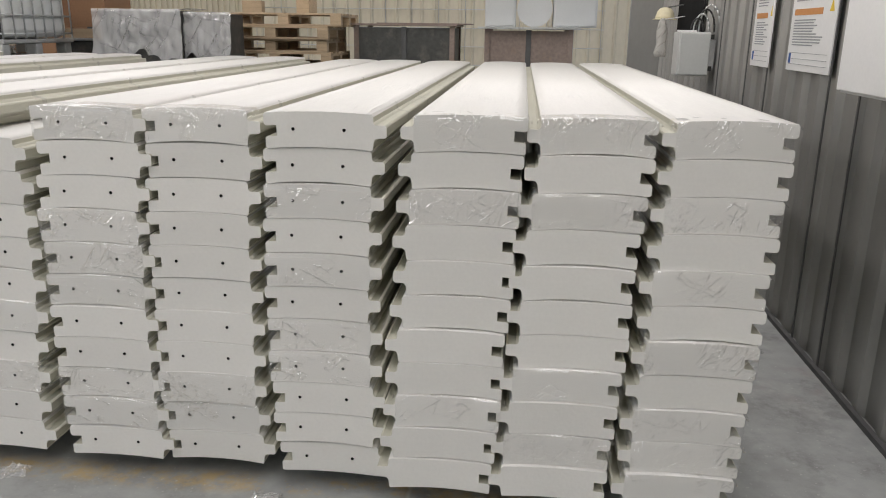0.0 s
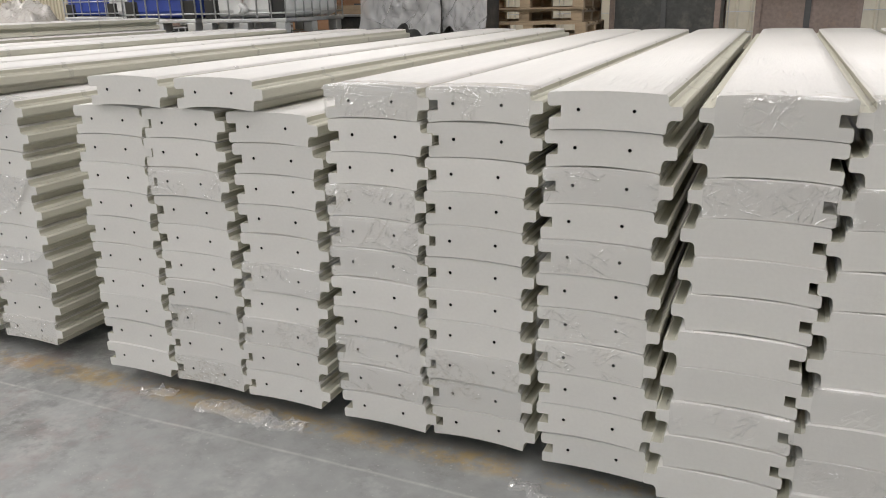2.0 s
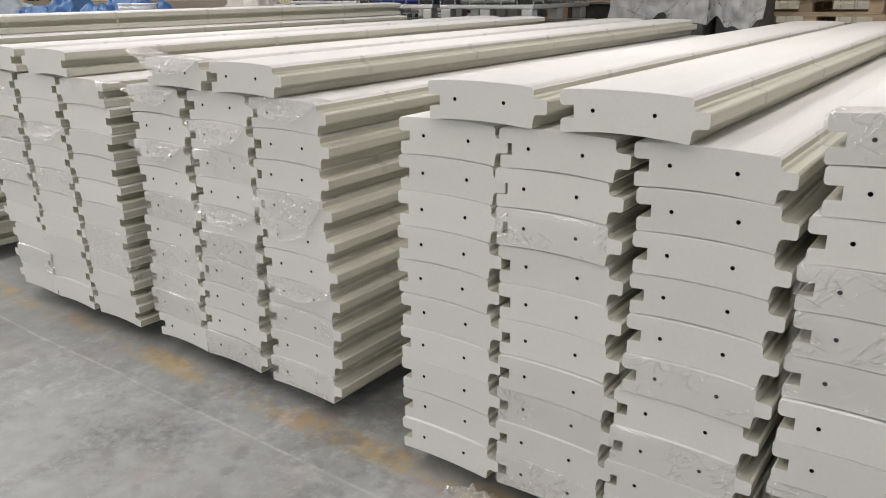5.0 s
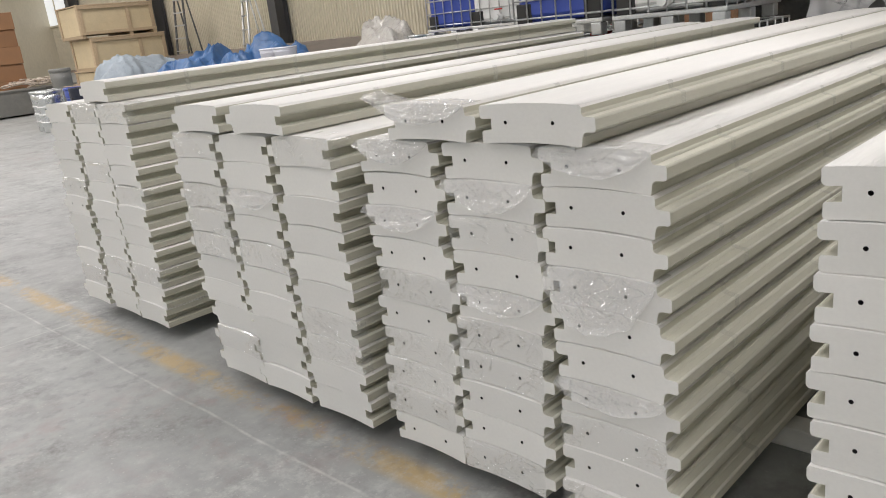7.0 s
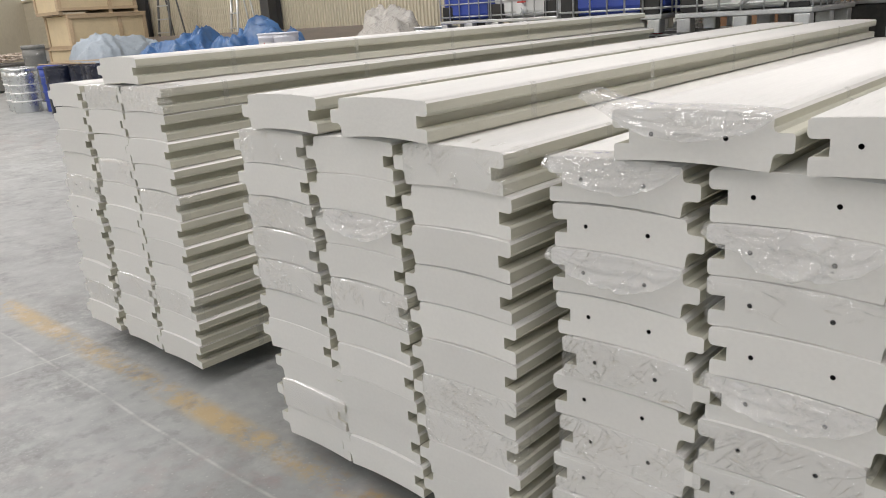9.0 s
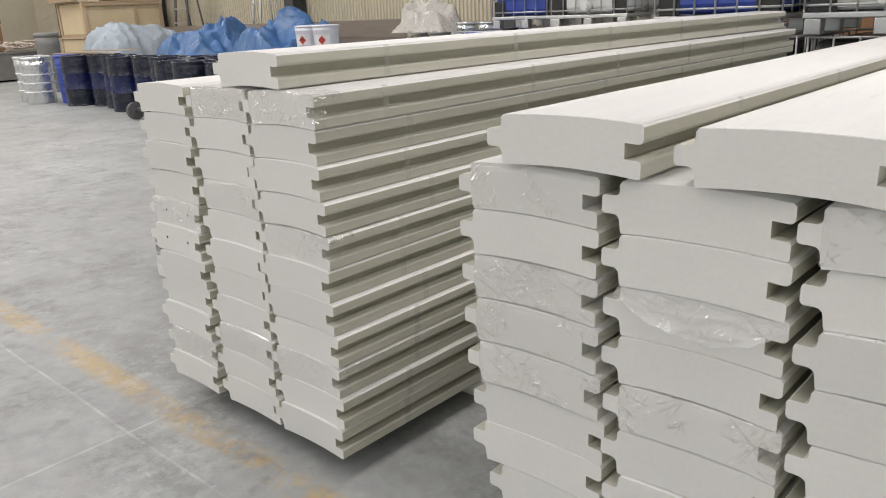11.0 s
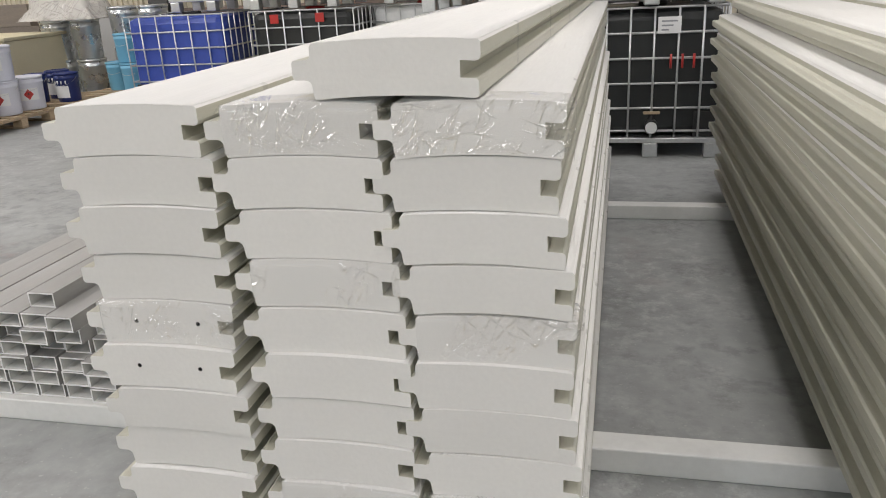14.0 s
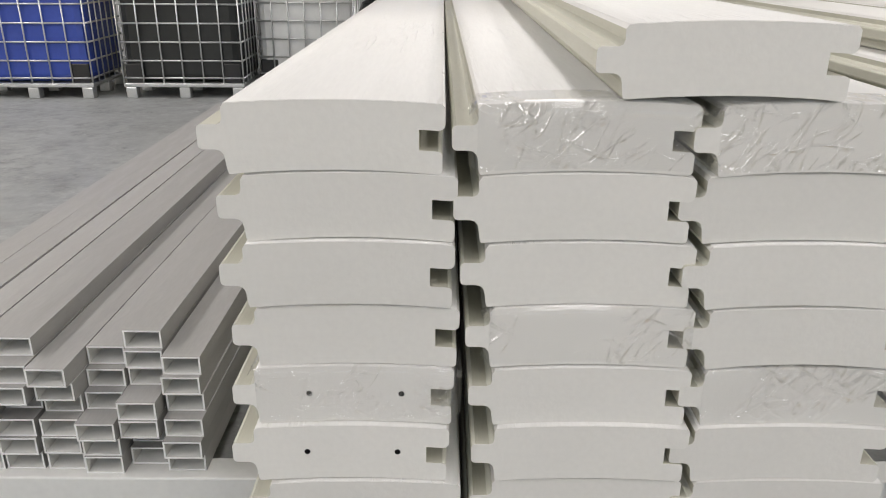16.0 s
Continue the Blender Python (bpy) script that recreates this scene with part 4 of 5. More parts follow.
spots = [(-12.66, 6.50), (-13.34, 6.42), (-13.95, 6.50), (-12.98, 7.22), (-13.65, 7.12), (-14.35, 7.1), (-15.05, 7.0), (-15.7, 7.05), (-16.35, 6.95), (-17.0, 7.15), (-17.62, 7.2), (-18.22, 6.98)]
drum.matrix_basis = pose(*spots[0], 0, 0, 0, 20)
for i, (x, y) in enumerate(spots[1:]):
    copy_thing(drum, pose(x, y, 0, 0, 0, 47 * i))

cart = thing("drum_trolley", pose(-14.75, 6.35, 0), "low steel trolley with grey rubber wheels", "trolley")
part("axle", rod(B(), (-0.25, 0, 0.13), (0.25, 0, 0.13), 0.015, 10), M_DARK_STEEL, cart)
for s in (-1, 1):
    wheel = part("wheel", rod(B(), (s * 0.25, 0, 0.13), (s * 0.31, 0, 0.13), 0.13, 22), M_RUBBER, cart)
    part("hub", rod(B(), (s * 0.312, 0, 0.13), (s * 0.325, 0, 0.13), 0.07, 16), M_GALV, wheel)
part("frame", box(B(), -0.2, 0.2, -0.02, 0.6, 0.146, 0.18, 0.005), M_DARK_STEEL, cart)


def bucket_build(name, mt, label, hazard, r=0.148, h=0.37, group="buckets"):
    ob = thing(name, pose(0, 0, 0), label, "bucket", group)
    part("body", lathe(B(), [(r * 0.9, 0.0), (r * 0.91, 0.01), (r * 0.97, h * 0.78), (r, h * 0.8), (r, h * 0.84), (r * 0.98, h * 0.85), (r * 0.99, h * 0.95)], 26), mt, ob)
    part("lid", lathe(B(), [(r * 1.02, h * 0.93), (r * 1.04, h * 0.96), (r * 1.03, h * 0.99), (r * 0.95, h), (r * 0.92, h * 0.985), (0.02, h * 0.985)], 26), mt, ob)
    bm, pr = B(), None
    for s in range(13):
        a = math.pi * s / 12
        p = (-(r + 0.004) * math.cos(a), -(r + 0.006) * math.sin(a) * 0.6 - 0.62 * r * math.sin(a) ** 3 * 0.7, h * 0.86 - 0.1 * math.sin(a))
        if pr:
            rod(bm, pr, p, 0.0025, 5)
        pr = p
    part("bail_handle", bm, M_GALV, ob)
    if hazard:
        lb = B()
        seg, a0, a1 = 6, -125, -55
        for z0, z1, rr, mi in ((h * 0.30, h * 0.66, r * 0.975, 0),):
            cols = [[lb.verts.new((rr * math.cos(radians(a0 + (a1 - a0) * i / seg)), rr * math.sin(radians(a0 + (a1 - a0) * i / seg)), z)) for z in (z0, z1)] for i in range(seg + 1)]
            for a, b in zip(cols, cols[1:]):
                lb.faces.new((a[0], b[0], b[1], a[1]))
        lab = part("label_sheet", lb, M_PAPER, ob, "white label")
        di = B()
        c = Vector((0, -r * 1.005, h * 0.48))
        vs = [di.verts.new(c + Vector(o)) for o in ((-0.052, 0.006, 0), (0, 0, -0.06), (0.052, 0.006, 0), (0, 0, 0.06))]
        vb = [di.verts.new(v.co + Vector((0, 0.006, 0))) for v in vs]
        di.faces.new(vs), di.faces.new(vb[::-1])
        for i in range(4):
            di.faces.new((vs[i], vs[(i + 1) % 4], vb[(i + 1) % 4], vb[i]))
        part("hazard_diamond", di, M_RED, lab, "red hazard diamond")
        part("flame_mark", lathe(B(), [(0.004, h * 0.47), (0.012, h * 0.48), (0.012, h * 0.50), (0.002, h * 0.53)], 8, 0, -r * 1.005 + 0.006), M_BLACK, lab)
    return ob


# ---- pallets ----
def pallet_build(w, d, label, group=""):
    """A wooden pallet 0.14 high, boards along x."""
    ob = thing("wooden_pallet", pose(0, 0, 0), label, "pallet", group)
    board = mesh_of("board", box(B(), 0, w, 0, 0.1, 0, 0.02, 0.002), M_WOOD)
    n = 6
    for i in range(n):
        share("board", board, ob, pose(0, (d - 0.1) * i / (n - 1), 0.12))
    for i in (0, 1, 2):
        share("board", board, ob, pose(0, (d - 0.1) * i / 2, 0.0))
    block = mesh_of("block", box(B(), 0, 0.12, 0, 0.098, 0.0205, 0.0995, 0.003), M_WOOD)
    rail_me = mesh_of("stringer", box(B(), 0, 0.12, 0, d, 0.1, 0.1195, 0.002), M_WOOD)
    for x in (0, (w - 0.12) / 2, w - 0.12):
        for y in (0.001, (d - 0.1) / 2 + 0.001, d - 0.099):
            share("block", block, ob, pose(x, y, 0))
        share("stringer", rail_me, ob, pose(x, 0, 0))
    return ob


pal = pallet_build(1.3, 1.0, "empty wooden pallet in a tall stack", "stack of pallets")
pal.matrix_basis = pose(-3.45, 8.62, 0)
prng = random.Random(3)
for k in range(1, 11):
    copy_thing(pal, pose(-3.45 + prng.uniform(-0.05, 0.05) - (0.0 if k < 10 else -0.12), 8.62 + prng.uniform(-0.04, 0.04), 0.141 * k, 0, 0, prng.uniform(-1.5, 1.5)))
for x, y, w, h, t in ((-3.2, 8.8, 0.22, 0.13, 8), (-2.6, 8.9, 0.16, 0.16, -12)):
    ob = part("wood_offcut", box(B(), 0, w, 0, 0.2, 0, h, 0.004), M_WOOD)
    ob.matrix_basis = pose(x, y, 1.5515, 0, 0, t)
    tagged(ob, "short wooden block lying on the pallet stack", "wood block", "offcuts")

low = pallet_build(1.15, 1.0, "wooden pallet loaded with pails on the floor", "pallets with pails")
low.matrix_basis = pose(-12.95, 7.62, 0, 0, 0, 0)
copy_thing(low, pose(-12.6, 8.85, 0, 0, 0, 4))
copy_thing(low, pose(-12.2, 9.9, 0, 0, 0, 0))

bucket = bucket_build("paint_bucket", M_BUCKET, "white metal bucket with a red hazard diamond", True, 0.18, 0.37, "white buckets on a pallet")
bplaces = []
for k, cells in enumerate((((0, 0), (1, 0), (2, 0), (0, 1), (1, 1), (2, 1), (0, 2), (2, 2)), ((0, 0), (1, 0), (2, 0), (1, 1), (2, 1), (0, 1)), ((0, 0), (1, 0)))):
    for i, j in cells:
        bplaces.append((-12.84 + 0.385 * i + (0.24 if k == 2 else 0), 7.80 + 0.385 * j, 0.1405 + 0.3705 * k))
bucket.matrix_basis = pose(*bplaces[0], 0, 0, 22)
for i, (x, y, z) in enumerate(bplaces[1:]):
    turned = pose(x, y, z, 0, 0, 22 + prng.uniform(-10, 25))
    copy_thing(bucket, turned)

navy = bucket_build("navy_pail", M_NAVY, "navy blue pail with a white label on a pallet", False, 0.14, 0.34, "pails")
navy.matrix_basis = pose(-11.96, 9.12, 0.1405)
nl = B()
cols = [[nl.verts.new((0.139 * math.cos(radians(-130 + 80 * i / 6)), 0.139 * math.sin(radians(-130 + 80 * i / 6)), z)) for z in (0.05, 0.19)] for i in range(7)]
for a, b in zip(cols, cols[1:]):
    nl.faces.new((a[0], b[0], b[1], a[1]))
part("label_sheet", nl, M_PAPER, navy, "white label")
for i in range(4):
    a = radians(-120 + 20 * i)
    part("letter_bar", rod(B(), (0.141 * math.cos(a), 0.141 * math.sin(a), 0.215), (0.141 * math.cos(a), 0.141 * math.sin(a), 0.25), 0.008, 6), M_PAPER, navy)
copy_thing(navy, pose(-12.33, 9.02, 0.1405, 0, 0, 20))
copy_thing(navy, pose(-12.3, 9.4, 0.1405, 0, 0, -20))
lb = bucket_build("light_blue_pail", M_LIGHT_BLUE, "light blue pail with a pale label on a pallet", False, 0.15, 0.36, "pails")
lb.matrix_basis = pose(-11.55, 9.88, 0.1405)
copy_thing(lb, pose(-11.23, 9.86, 0.1405))
copy_thing(lb, pose(-11.62, 9.95, 0.5015))
copy_thing(lb, pose(-11.88, 10.05, 0.1405))
tin = bucket_build("tin_drum", M_STEELPAIL, "bare tinplate drum standing among the pails", False, 0.19, 0.52, "tin drums")
tin.matrix_basis = pose(-11.9, 10.4, 0.1405)
for x, y, z in ((-11.45, 10.4, 0.1405), (-11.9, 10.4, 0.6615), (-11.45, 10.4, 0.6615), (-12.9, 10.3, 0.0), (-12.9, 10.3, 0.5205), (-12.48, 10.35, 0.0), (-12.48, 10.35, 0.5205)):
    copy_thing(tin, pose(x, y, z))
silver = bucket_build("silver_drum", M_STEELPAIL, "bare silver steel drum standing on the floor", False, 0.28, 0.86, "silver drums")
silver.matrix_basis = pose(-19.45, 6.72, 0)
blue_drum = bucket_build("blue_drum", M_BLUE, "bright blue steel drum beside the silver drums", False, 0.28, 0.88, "silver drums")
blue_drum.matrix_basis = pose(-18.85, 7.12, 0)
grey_drum = bucket_build("grey_drum", M_GREYDRUM, "dull grey drum standing in front of the crates", False, 0.24, 1.26, "silver drums")
grey_drum.matrix_basis = pose(-21.75, 7.9, 0)
for owner, rad in ((silver, 0.28), (blue_drum, 0.28)):
    for z0 in (0.2, 0.36, 0.52):
        part("rolling_hoop", lathe(B(), [(rad * 0.9, z0), (rad * 1.02, z0 + 0.012), (rad * 1.02, z0 + 0.024), (rad * 0.9, z0 + 0.036)], 26, cap=False), M_PAPER if owner is silver else M_BLUE, owner)
copy_thing(silver, pose(-20.1, 6.85, 0))

# loose laths over the drums, planks along the wall, a tangle of hose
for i, (x, y, ln, turn) in enumerate(((-19.3, 7.0, 1.9, 8), (-19.1, 7.15, 1.6, -4), (-18.6, 7.25, 1.5, 12))):
    ob = part("wooden_lath", box(B(), 0, ln, 0, 0.05, 0, 0.02, 0.002), M_WOOD)
    ob.matrix_basis = pose(x, y, 0.8805 + 0.021 * i, 0, 0, turn)
    tagged(ob, "thin wooden lath lying across the drums", "lath", "laths on the drums")
for k in range(4):
    ob = part("long_plank", box(B(), 0, 9.6 - 0.3 * k, 0, 0.45 - 0.03 * k, 0, 0.31, 0.006), M_TIMBER)
    ob.matrix_basis = pose(-23.2 + 0.17 * k, 11.15, 0.312 * k, 0, 0, 0)
    tagged(ob, "long dark timber lying in a stack by the wall", "timber", "timbers by the wall")
hose_rng = random.Random(17)
for k in range(4):
    bm = B()
    cx, cy = -27.3 + 0.5 * hose_rng.uniform(-1, 1), 8.75 + 0.32 * k
    pts = []
    for i in range(41):
        a = 2 * math.pi * 2.6 * i / 40
        rr = 0.42 + 0.14 * math.sin(a * 0.37 + k)
        pts.append((cx + rr * math.cos(a), cy + rr * math.sin(a), 0.79 + 0.10 * abs(math.sin(a * 0.8 + k)) + 0.0035 * i))
    for p, q in zip(pts, pts[1:]):
        rod(bm, p, q, 0.022, 6)
    tagged(part("coiled_hose", bm, M_HOSE), "pale coiled hose lying on the dark bench", "hose", "coiled hoses")
bench = thing("low_bench", pose(-28.2, 7.2, 0), "dark low steel bench full of scrap", "bench")
part("top", box(B(), 0, 1.6, 0, 2.9, 0.72, 0.765, 0.006), M_GREYDRUM, bench)
part("skirt", box(B(), 0.05, 1.55, 0.05, 2.85, 0.05, 0.7195, 0.006), M_GREYDRUM, bench)
for x, y in ((0, 0), (1.52, 0), (0, 2.82), (1.52, 2.82)):
    part("leg", box(B(), x, x + 0.045, y, y + 0.045, 0, 0.7195), M_DARK_STEEL, bench)


cb = thing("cream_box", pose(-13.75, 9.15, 0), "cream panel box with a loose flat lid", "box")
part("body", box(B(), 0, 1.0, 0, 1.1, 0, 0.86, 0.008), M_CREAMBOX, cb)
part("lid", box(B(), -0.03, 1.03, -0.03, 1.13, 0.861, 0.90, 0.006), M_CREAMBOX, cb)


# ---- cloth heaps ----
def heap(name, x, y, w, d, peaks, mt, label, category, seed, crease=0.075, n=46, sharp=0.0):
    """A crumpled sheet thrown over a pile: bumps with sharp folds, skirts falling to the floor."""
    bm = B()
    rows, hr = [], random.Random(seed)
    for i in range(n + 1):
        row = []
        for j in range(n + 1):
            u, v = i / n, j / n
            px, py = w * u, d * v
            h = max(hh * max(0.0, 1 - (((px - cx) / rx) ** 2 + ((py - cy) / ry) ** 2) ** 2) ** 0.5 for cx, cy, rx, ry, hh in peaks)
            edge = min(u, 1 - u, v, 1 - v) * 6
            r1, r2, r3 = hr.uniform(-1, 1), hr.uniform(-1, 1), hr.uniform(-1, 1)
            if sharp:
                h = max(hh * max(0.0, 1 - (((px - cx) / rx) ** 2 + ((py - cy) / ry) ** 2) ** sharp) for cx, cy, rx, ry, hh in peaks)
            wx, wy = px + 0.25 * noise.noise((px * 1.3, py * 1.3, seed + 7)), py + 0.25 * noise.noise((px * 1.3, py * 1.3, seed + 3))
            fold = 1 - 2 * abs(noise.noise((wx * 2.2 + 0.6 * wy, wy * 2.6, seed)))
            fine = 1 - 2 * abs(noise.noise((wx * 5.5, wy * 4.6 - wx * 2, seed + 5)))
            z = (h + crease * (0.05 * r1 + 2.1 * fold + 0.6 * fine)) * min(1, edge)
            row.append(bm.verts.new((px + 0.2 * w / n * r2 * (edge > 0), py + 0.2 * d / n * r3 * (edge > 0), max(z, 0.004))))
        rows.append(row)
    for i in range(n):
        for j in range(n):
            bm.faces.new((rows[i][j], rows[i + 1][j], rows[i + 1][j + 1], rows[i][j + 1])).smooth = (i * 5 + j * 3) % 4 > 0
    bmesh.ops.triangulate(bm, faces=bm.faces[:])
    ob = part(name, bm, mt)
    ob.matrix_basis = pose(x, y, 0)
    ob.modifiers.new("thick", "SOLIDIFY").thickness = 0.004
    return tagged(ob, label, category)


heap("tarpaulin", -18.3, 7.8, 2.5, 2.7, ((1.3, 1.50, 0.70, 0.72, 1.20), (1.2, 1.1, 1.3, 1.25, 0.98)), M_TARP, "crumpled blue tarpaulin thrown over stored goods", "tarpaulin", 2.0, 0.10, 56, 1.5)
heap("tarpaulin", -15.9, 8.0, 2.3, 2.6, ((1.0, 1.25, 0.85, 0.62, 1.26), (1.0, 0.7, 1.0, 0.8, 0.98), (0.9, 1.75, 0.9, 0.8, 1.06)), M_TARP, "crumpled blue tarpaulin draped over a pointed pile", "tarpaulin", 5.0, 0.11, 56, 1.4)
heap("tarpaulin", -22.4, 8.1, 2.3, 3.1, ((1.2, 1.05, 1.1, 0.95, 1.25), (1.2, 1.7, 1.1, 1.5, 1.18)), M_TARP_PALE, "faded grey-blue tarpaulin over a low pile", "tarpaulin", 12.0, 0.075, 56, 1.3)
bagheap = heap("plastic_sheet", -13.2, 9.95, 1.15, 0.85, ((0.4, 0.42, 0.38, 0.4, 0.30), (0.8, 0.42, 0.34, 0.36, 0.20)), M_BAG, "crumpled milky plastic sheeting on the tin drums", "plastic sheet", 31.0, 0.10, 26)
bagheap.location.z = 1.0425


# ---- crates, boxes and ladders far back ----
def crate(x, y, z, w, d, h, label):
    """A plywood case on skids, its long side facing along x."""
    ob = thing("plywood_crate", pose(x, y, z), label, "crate", "plywood crates")
    part("body", box(B(), 0.02, w - 0.02, 0.02, d - 0.02, 0.08, h - 0.01), M_PLY, ob)
    for by in (0, d * 0.62, d - 0.1):
        part("batten", box(B(), w - 0.019, w + 0.012, by, by + 0.1, 0.08, h - 0.001, 0.003), M_WOOD, ob)
    for z0 in (0.08, h - 0.08):
        part("batten", box(B(), w + 0.0125, w + 0.03, 0, d, z0, z0 + 0.075, 0.003), M_WOOD, ob)
    for bx in (0, w - 0.1):
        part("batten", box(B(), bx, bx + 0.1, -0.01, 0.019, 0.08, h - 0.001, 0.003), M_WOOD, ob)
    part("lid", box(B(), -0.02, w + 0.02, -0.02, d + 0.02, h, h + 0.03, 0.003), M_WOOD, ob)
    for by in (0, d * 0.62, d - 0.1):
        part("skid", box(B(), 0, w, by, by + 0.1, 0, 0.0795), M_WOOD, ob)
    return ob


for dx, dy, z0, hh in ((0, 0.05, 0, 1.06), (0.05, 0.08, 1.0905, 0.80), (0, -0.08, 1.921, 0.80)):
    crate(-24.4 + dx, 9.22 + dy, z0, 1.4, 2.05, hh, "pale plywood crate with wooden battens in a stack")
for k in range(6):
    ob = thing("cardboard_box", pose(-30.2 + 0.08 * (k % 2), 7.98, 0.5 * k), "brown cardboard carton in a tall stack", "carton", "stack of cartons")
    part("body", box(B(), 0, 2.2, 0, 1.2, 0, 0.496, 0.01), M_CARD, ob)
    part("tape", box(B(), 0, 2.2, -0.0015, -0.0002, 0.22, 0.27), M_PLY, ob)


def ladder(x, y, turn, label, h=3.0):
    ob = thing("step_ladder", pose(x, y, 0, 0, 0, turn), label, "ladder", "ladders")
    for s in (-1, 1):
        part("rail", rod(B(), (s * 0.28, -0.35, 0), (s * 0.17, 0, h), 0.03, 8), M_DARK_STEEL if x < -19 else M_GALV, ob)
        part("rear_leg", rod(B(), (s * 0.28, 0.45, 0), (s * 0.17, 0.03, h), 0.022, 8), M_DARK_STEEL if x < -19 else M_GALV, ob)
    for i in range(1, 9):
        f = i / 9
        wd = 0.28 - 0.11 * f
        part("tread", box(B(), -wd, wd, -0.35 * (1 - f) - 0.05, -0.35 * (1 - f) + 0.05, h * f - 0.015, h * f + 0.015), M_GALV, ob)
    return ob


ladder(-22.2, 11.6, 10, "dark steel step ladder standing by the wall")
ladder(-18.9, 11.6, -15, "aluminium step ladder leaning by the steel column")


# ---- tanks and cabinets along the back wall ----
def steel_tank(x, y, w, d, h, mt, label, lip):
    ob = thing("steel_tank", pose(x, y, 0), label, "tank", "tanks by the back wall")
    part("front_panel", box(B(), 0.06, w - 0.06, 0.02, 0.03, 0.08, h - 0.05), mt, ob)
    part("rear_panel", box(B(), 0.06, w - 0.06, d - 0.03, d - 0.02, 0.08, h - 0.05), mt, ob)
    for s in (0.02, w - 0.03):
        part("side_panel", box(B(), s, s + 0.01, 0.06, d - 0.06, 0.08, h - 0.05), mt, ob)
    for px in (0, w - 0.06):
        for py in (0, d - 0.06):
            part("post", box(B(), px, px + 0.06, py, py + 0.06, 0, h - 0.03, 0.004), M_RUST, ob)
    part("mullion", box(B(), w / 2 - 0.03, w / 2 + 0.03, 0.004, 0.018, 0.08, h - 0.04, 0.003), M_DARK_STEEL, ob)
    top = B()
    box(top, -lip, w + lip, -lip, d + lip, h - 0.028, h - 0.008)
    part("top_sheet", top, M_RUST if lip < 0.07 else M_GALV, ob)
    return ob


steel_tank(-2.02, 9.25, 1.2, 0.9, 1.46, M_TANK_GLASS, "grimy dark steel tank with a rusted lid", 0.03)
part("loose_sheet", box(B(), 0, 1.15, 0, 0.7, 0, 0.012), M_RUST).matrix_basis = pose(-1.79, 9.5, 1.454, 0, 0, 2)
tagged(bpy.data.objects["loose_sheet"], "rusty steel sheet lying on the dark tank", "steel sheet")
part("batten_under_sheet", box(B(), 0, 0.05, 0, 0.7, 0, 0.05), M_WOOD).matrix_basis = pose(-2.6, 9.3, 0)
tagged(bpy.data.objects["batten_under_sheet"], "short timber batten lying on the floor", "batten")
steel_tank(-0.47, 9.25, 1.02, 0.9, 1.44, M_RUST, "rust-stained pale steel cabinet with an overhanging top", 0.08)
for x, w, h, lab in ((-0.48, 0.36, 0.42, "square grey enamelled duct box on the cabinet"), (0.32, 0.5, 0.45, "wide grey enamelled box on the cabinet")):
    ob = thing("grey_box", pose(x, 9.4, 1.4325), lab, "box", "grey boxes on the cabinet")
    part("body", box(B(), 0, w, 0.01, 0.4, 0, h, 0.01), M_GREYBOX, ob)
    part("cover", box(B(), 0.02, w - 0.02, 0, 0.0095, 0.02, h - 0.02, 0.003), M_GREYBOX, ob)
    for i in (0.06, w - 0.06):
        part("screw", rod(B(), (i, 0, h - 0.06), (i, -0.006, h - 0.06), 0.01, 8), M_DARK_STEEL, ob)
dr = thing("fan_housing", pose(0.10, 9.6, 1.4325), "round grey fan housing lying on its side", "housing")
part("shell", rod(B(), (0, -0.15, 0.2), (0, 0.2, 0.2), 0.2, 26), M_GREYBOX, dr)
part("flange", rod(B(), (0, -0.17, 0.205), (0, -0.151, 0.205), 0.205, 26), M_GREYBOX, dr)
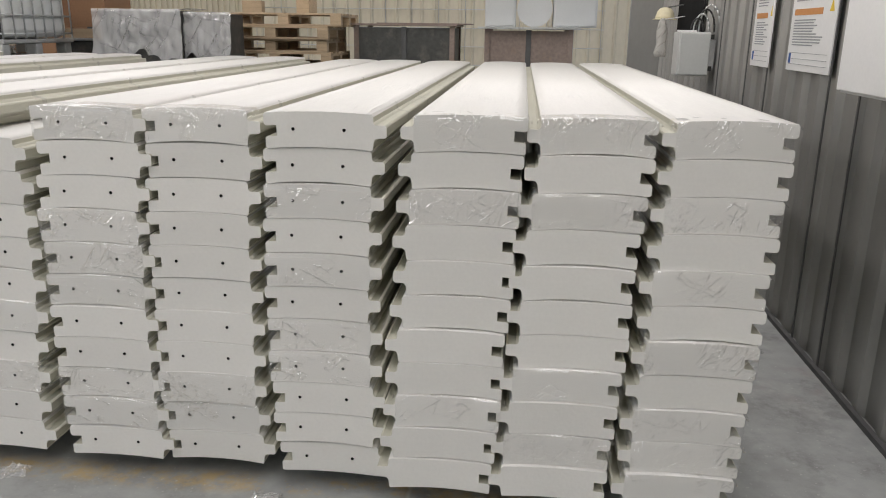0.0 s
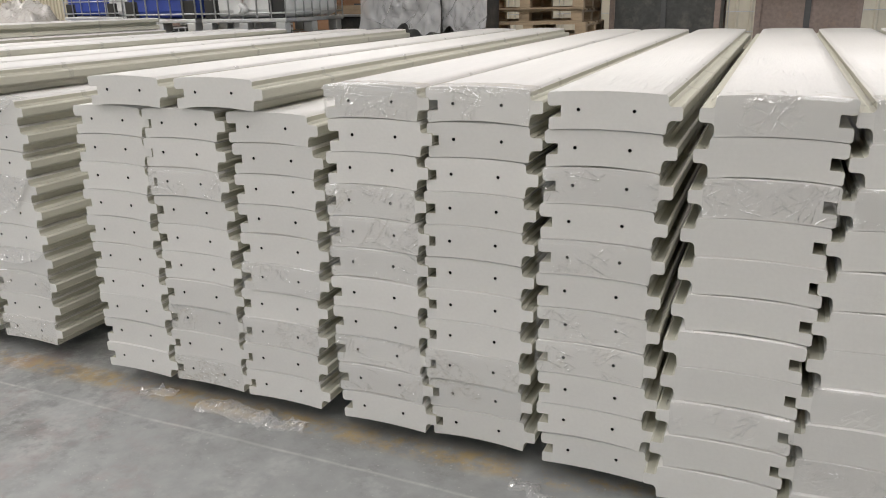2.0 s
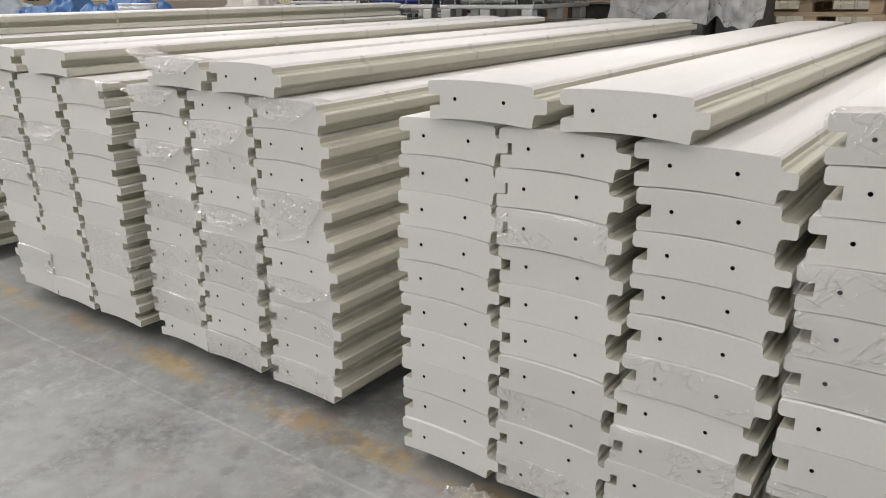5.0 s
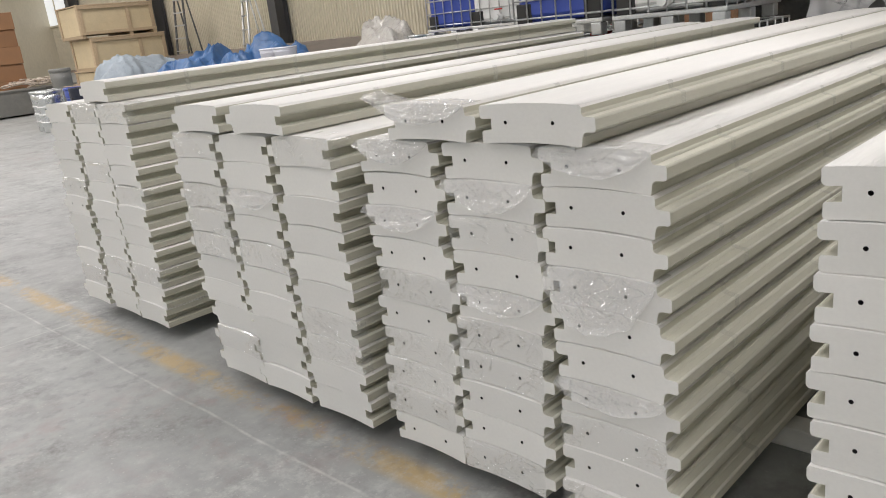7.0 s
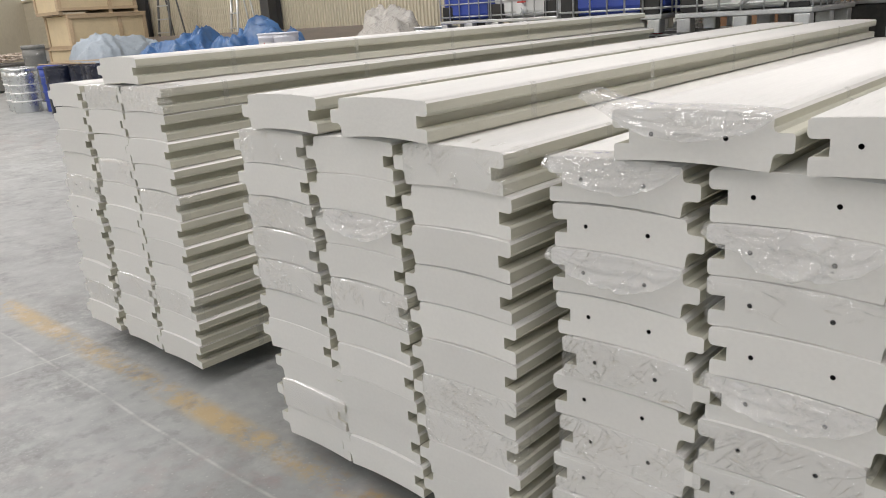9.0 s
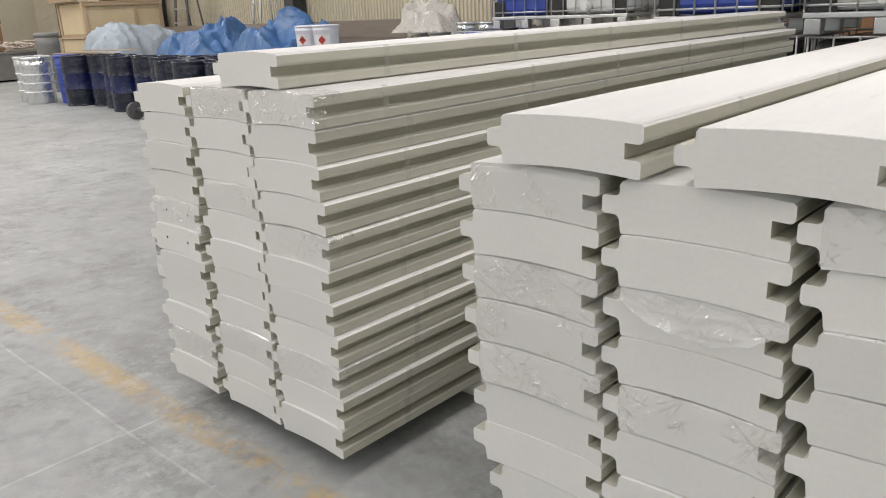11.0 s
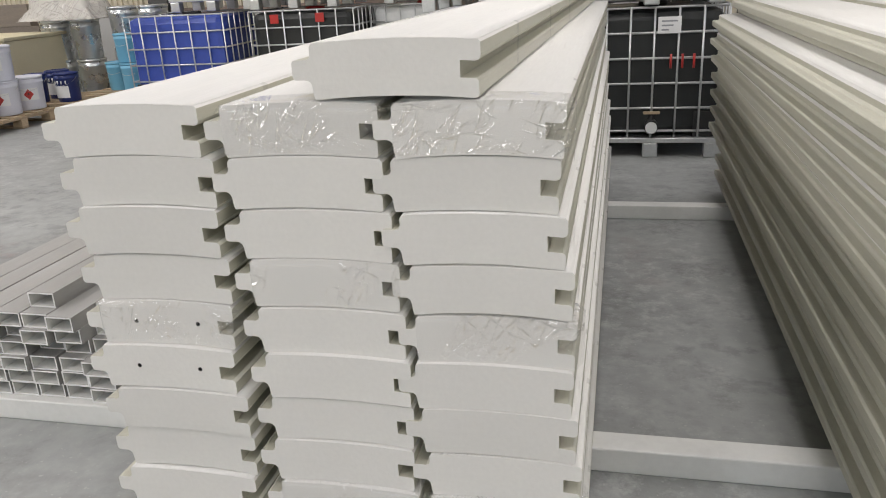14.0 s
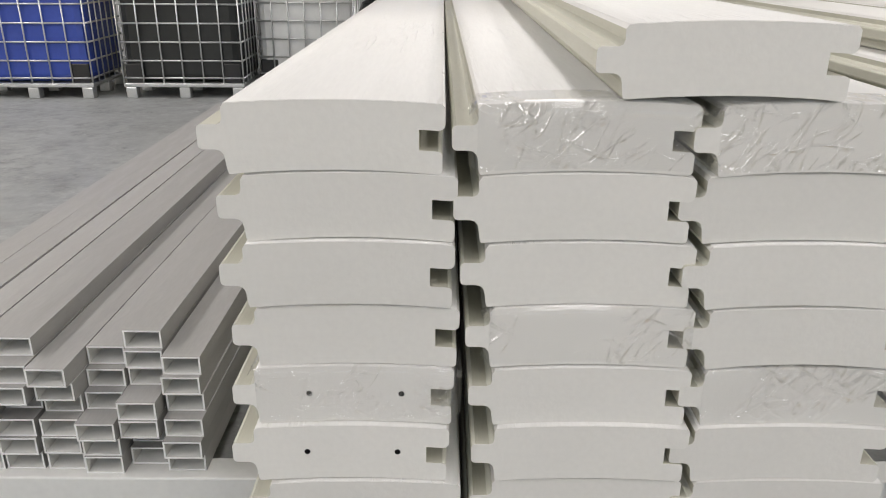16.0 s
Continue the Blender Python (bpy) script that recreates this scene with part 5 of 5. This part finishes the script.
# film-wrapped goods between the tanks and the pallets
for x, y, w, d, h, lab in ((-4.42, 7.85, 0.90, 0.8, 1.585, "dark crate under a sheet of clear plastic film"), (-3.50, 8.0, 0.44, 0.5, 1.56, "narrow bin draped with clear plastic film")):
    ob = thing("wrapped_bin", pose(x, y, 0), lab, "bin", "film-covered bins")
    part("body", box(B(), 0.02, w - 0.02, 0.02, d - 0.02, 0, h - 0.04, 0.01), M_TANK_GLASS, ob)
    sh = B()
    nx, nz, rows = 40, 16, []
    for j in range(-4, nz + 1):
        row, f = [], max(j, 0) / nz
        for i in range(nx + 1):
            u = i / nx
            px = -0.03 + (w + 0.06) * u
            k = noise.noise((px * 7, f * 1.6, x)) + 0.6 * noise.noise((px * 17, f * 4, x + 2))
            hem = 0.50 + 0.16 * noise.noise((px * 3.1, x, 4.0)) + 0.07 * noise.noise((px * 11, x, 8.0))
            if j < 0:
                p = (px, -j * d * 0.2, h - 0.03 + 0.02 * abs(k))
            else:
                p = (px + 0.03 * f * k, -0.012 - (0.05 + 0.03 * f) * abs(k) - 0.05 * f, h - 0.03 - f * hem)
            row.append(sh.verts.new(p))
        rows.append(row)
    for a, b in zip(rows, rows[1:]):
        for i in range(nx):
            sh.faces.new((a[i], a[i + 1], b[i + 1], b[i])).smooth = True
    part("film_sheet", sh, M_FILM_HEAVY, ob, "wrinkled clear plastic film")
db = thing("dark_bin", pose(-5.25, 8.45, 0), "dark steel bin with a pale rim", "bin")
part("body", box(B(), 0, 0.7, 0, 0.8, 0, 1.22, 0.01), M_TANK_GLASS, db)
part("rim", box(B(), -0.02, 0.72, -0.02, 0.82, 1.221, 1.25, 0.004), M_GALV, db)
top = thing("cardboard_box", pose(-5.22, 8.5, 1.2505), "brown carton standing on the dark bin", "carton", "stack of cartons")
part("body", box(B(), 0, 0.55, 0, 0.6, 0.12, 0.75, 0.008), M_CARD, top)
part("pallet_base", box(B(), 0.0, 0.55, 0, 0.6, 0, 0.1, 0.004), M_WOOD, top)
top2 = thing("cardboard_box", pose(-6.75, 9.9, 0.0), "tall brown carton standing by the wall", "carton", "stack of cartons")
part("body", box(B(), 0, 0.7, 0, 0.6, 0, 1.9, 0.008), M_CARD, top2)
part("tape", box(B(), 0.3, 0.36, -0.0015, -0.0002, 0, 1.9), M_PLY, top2)
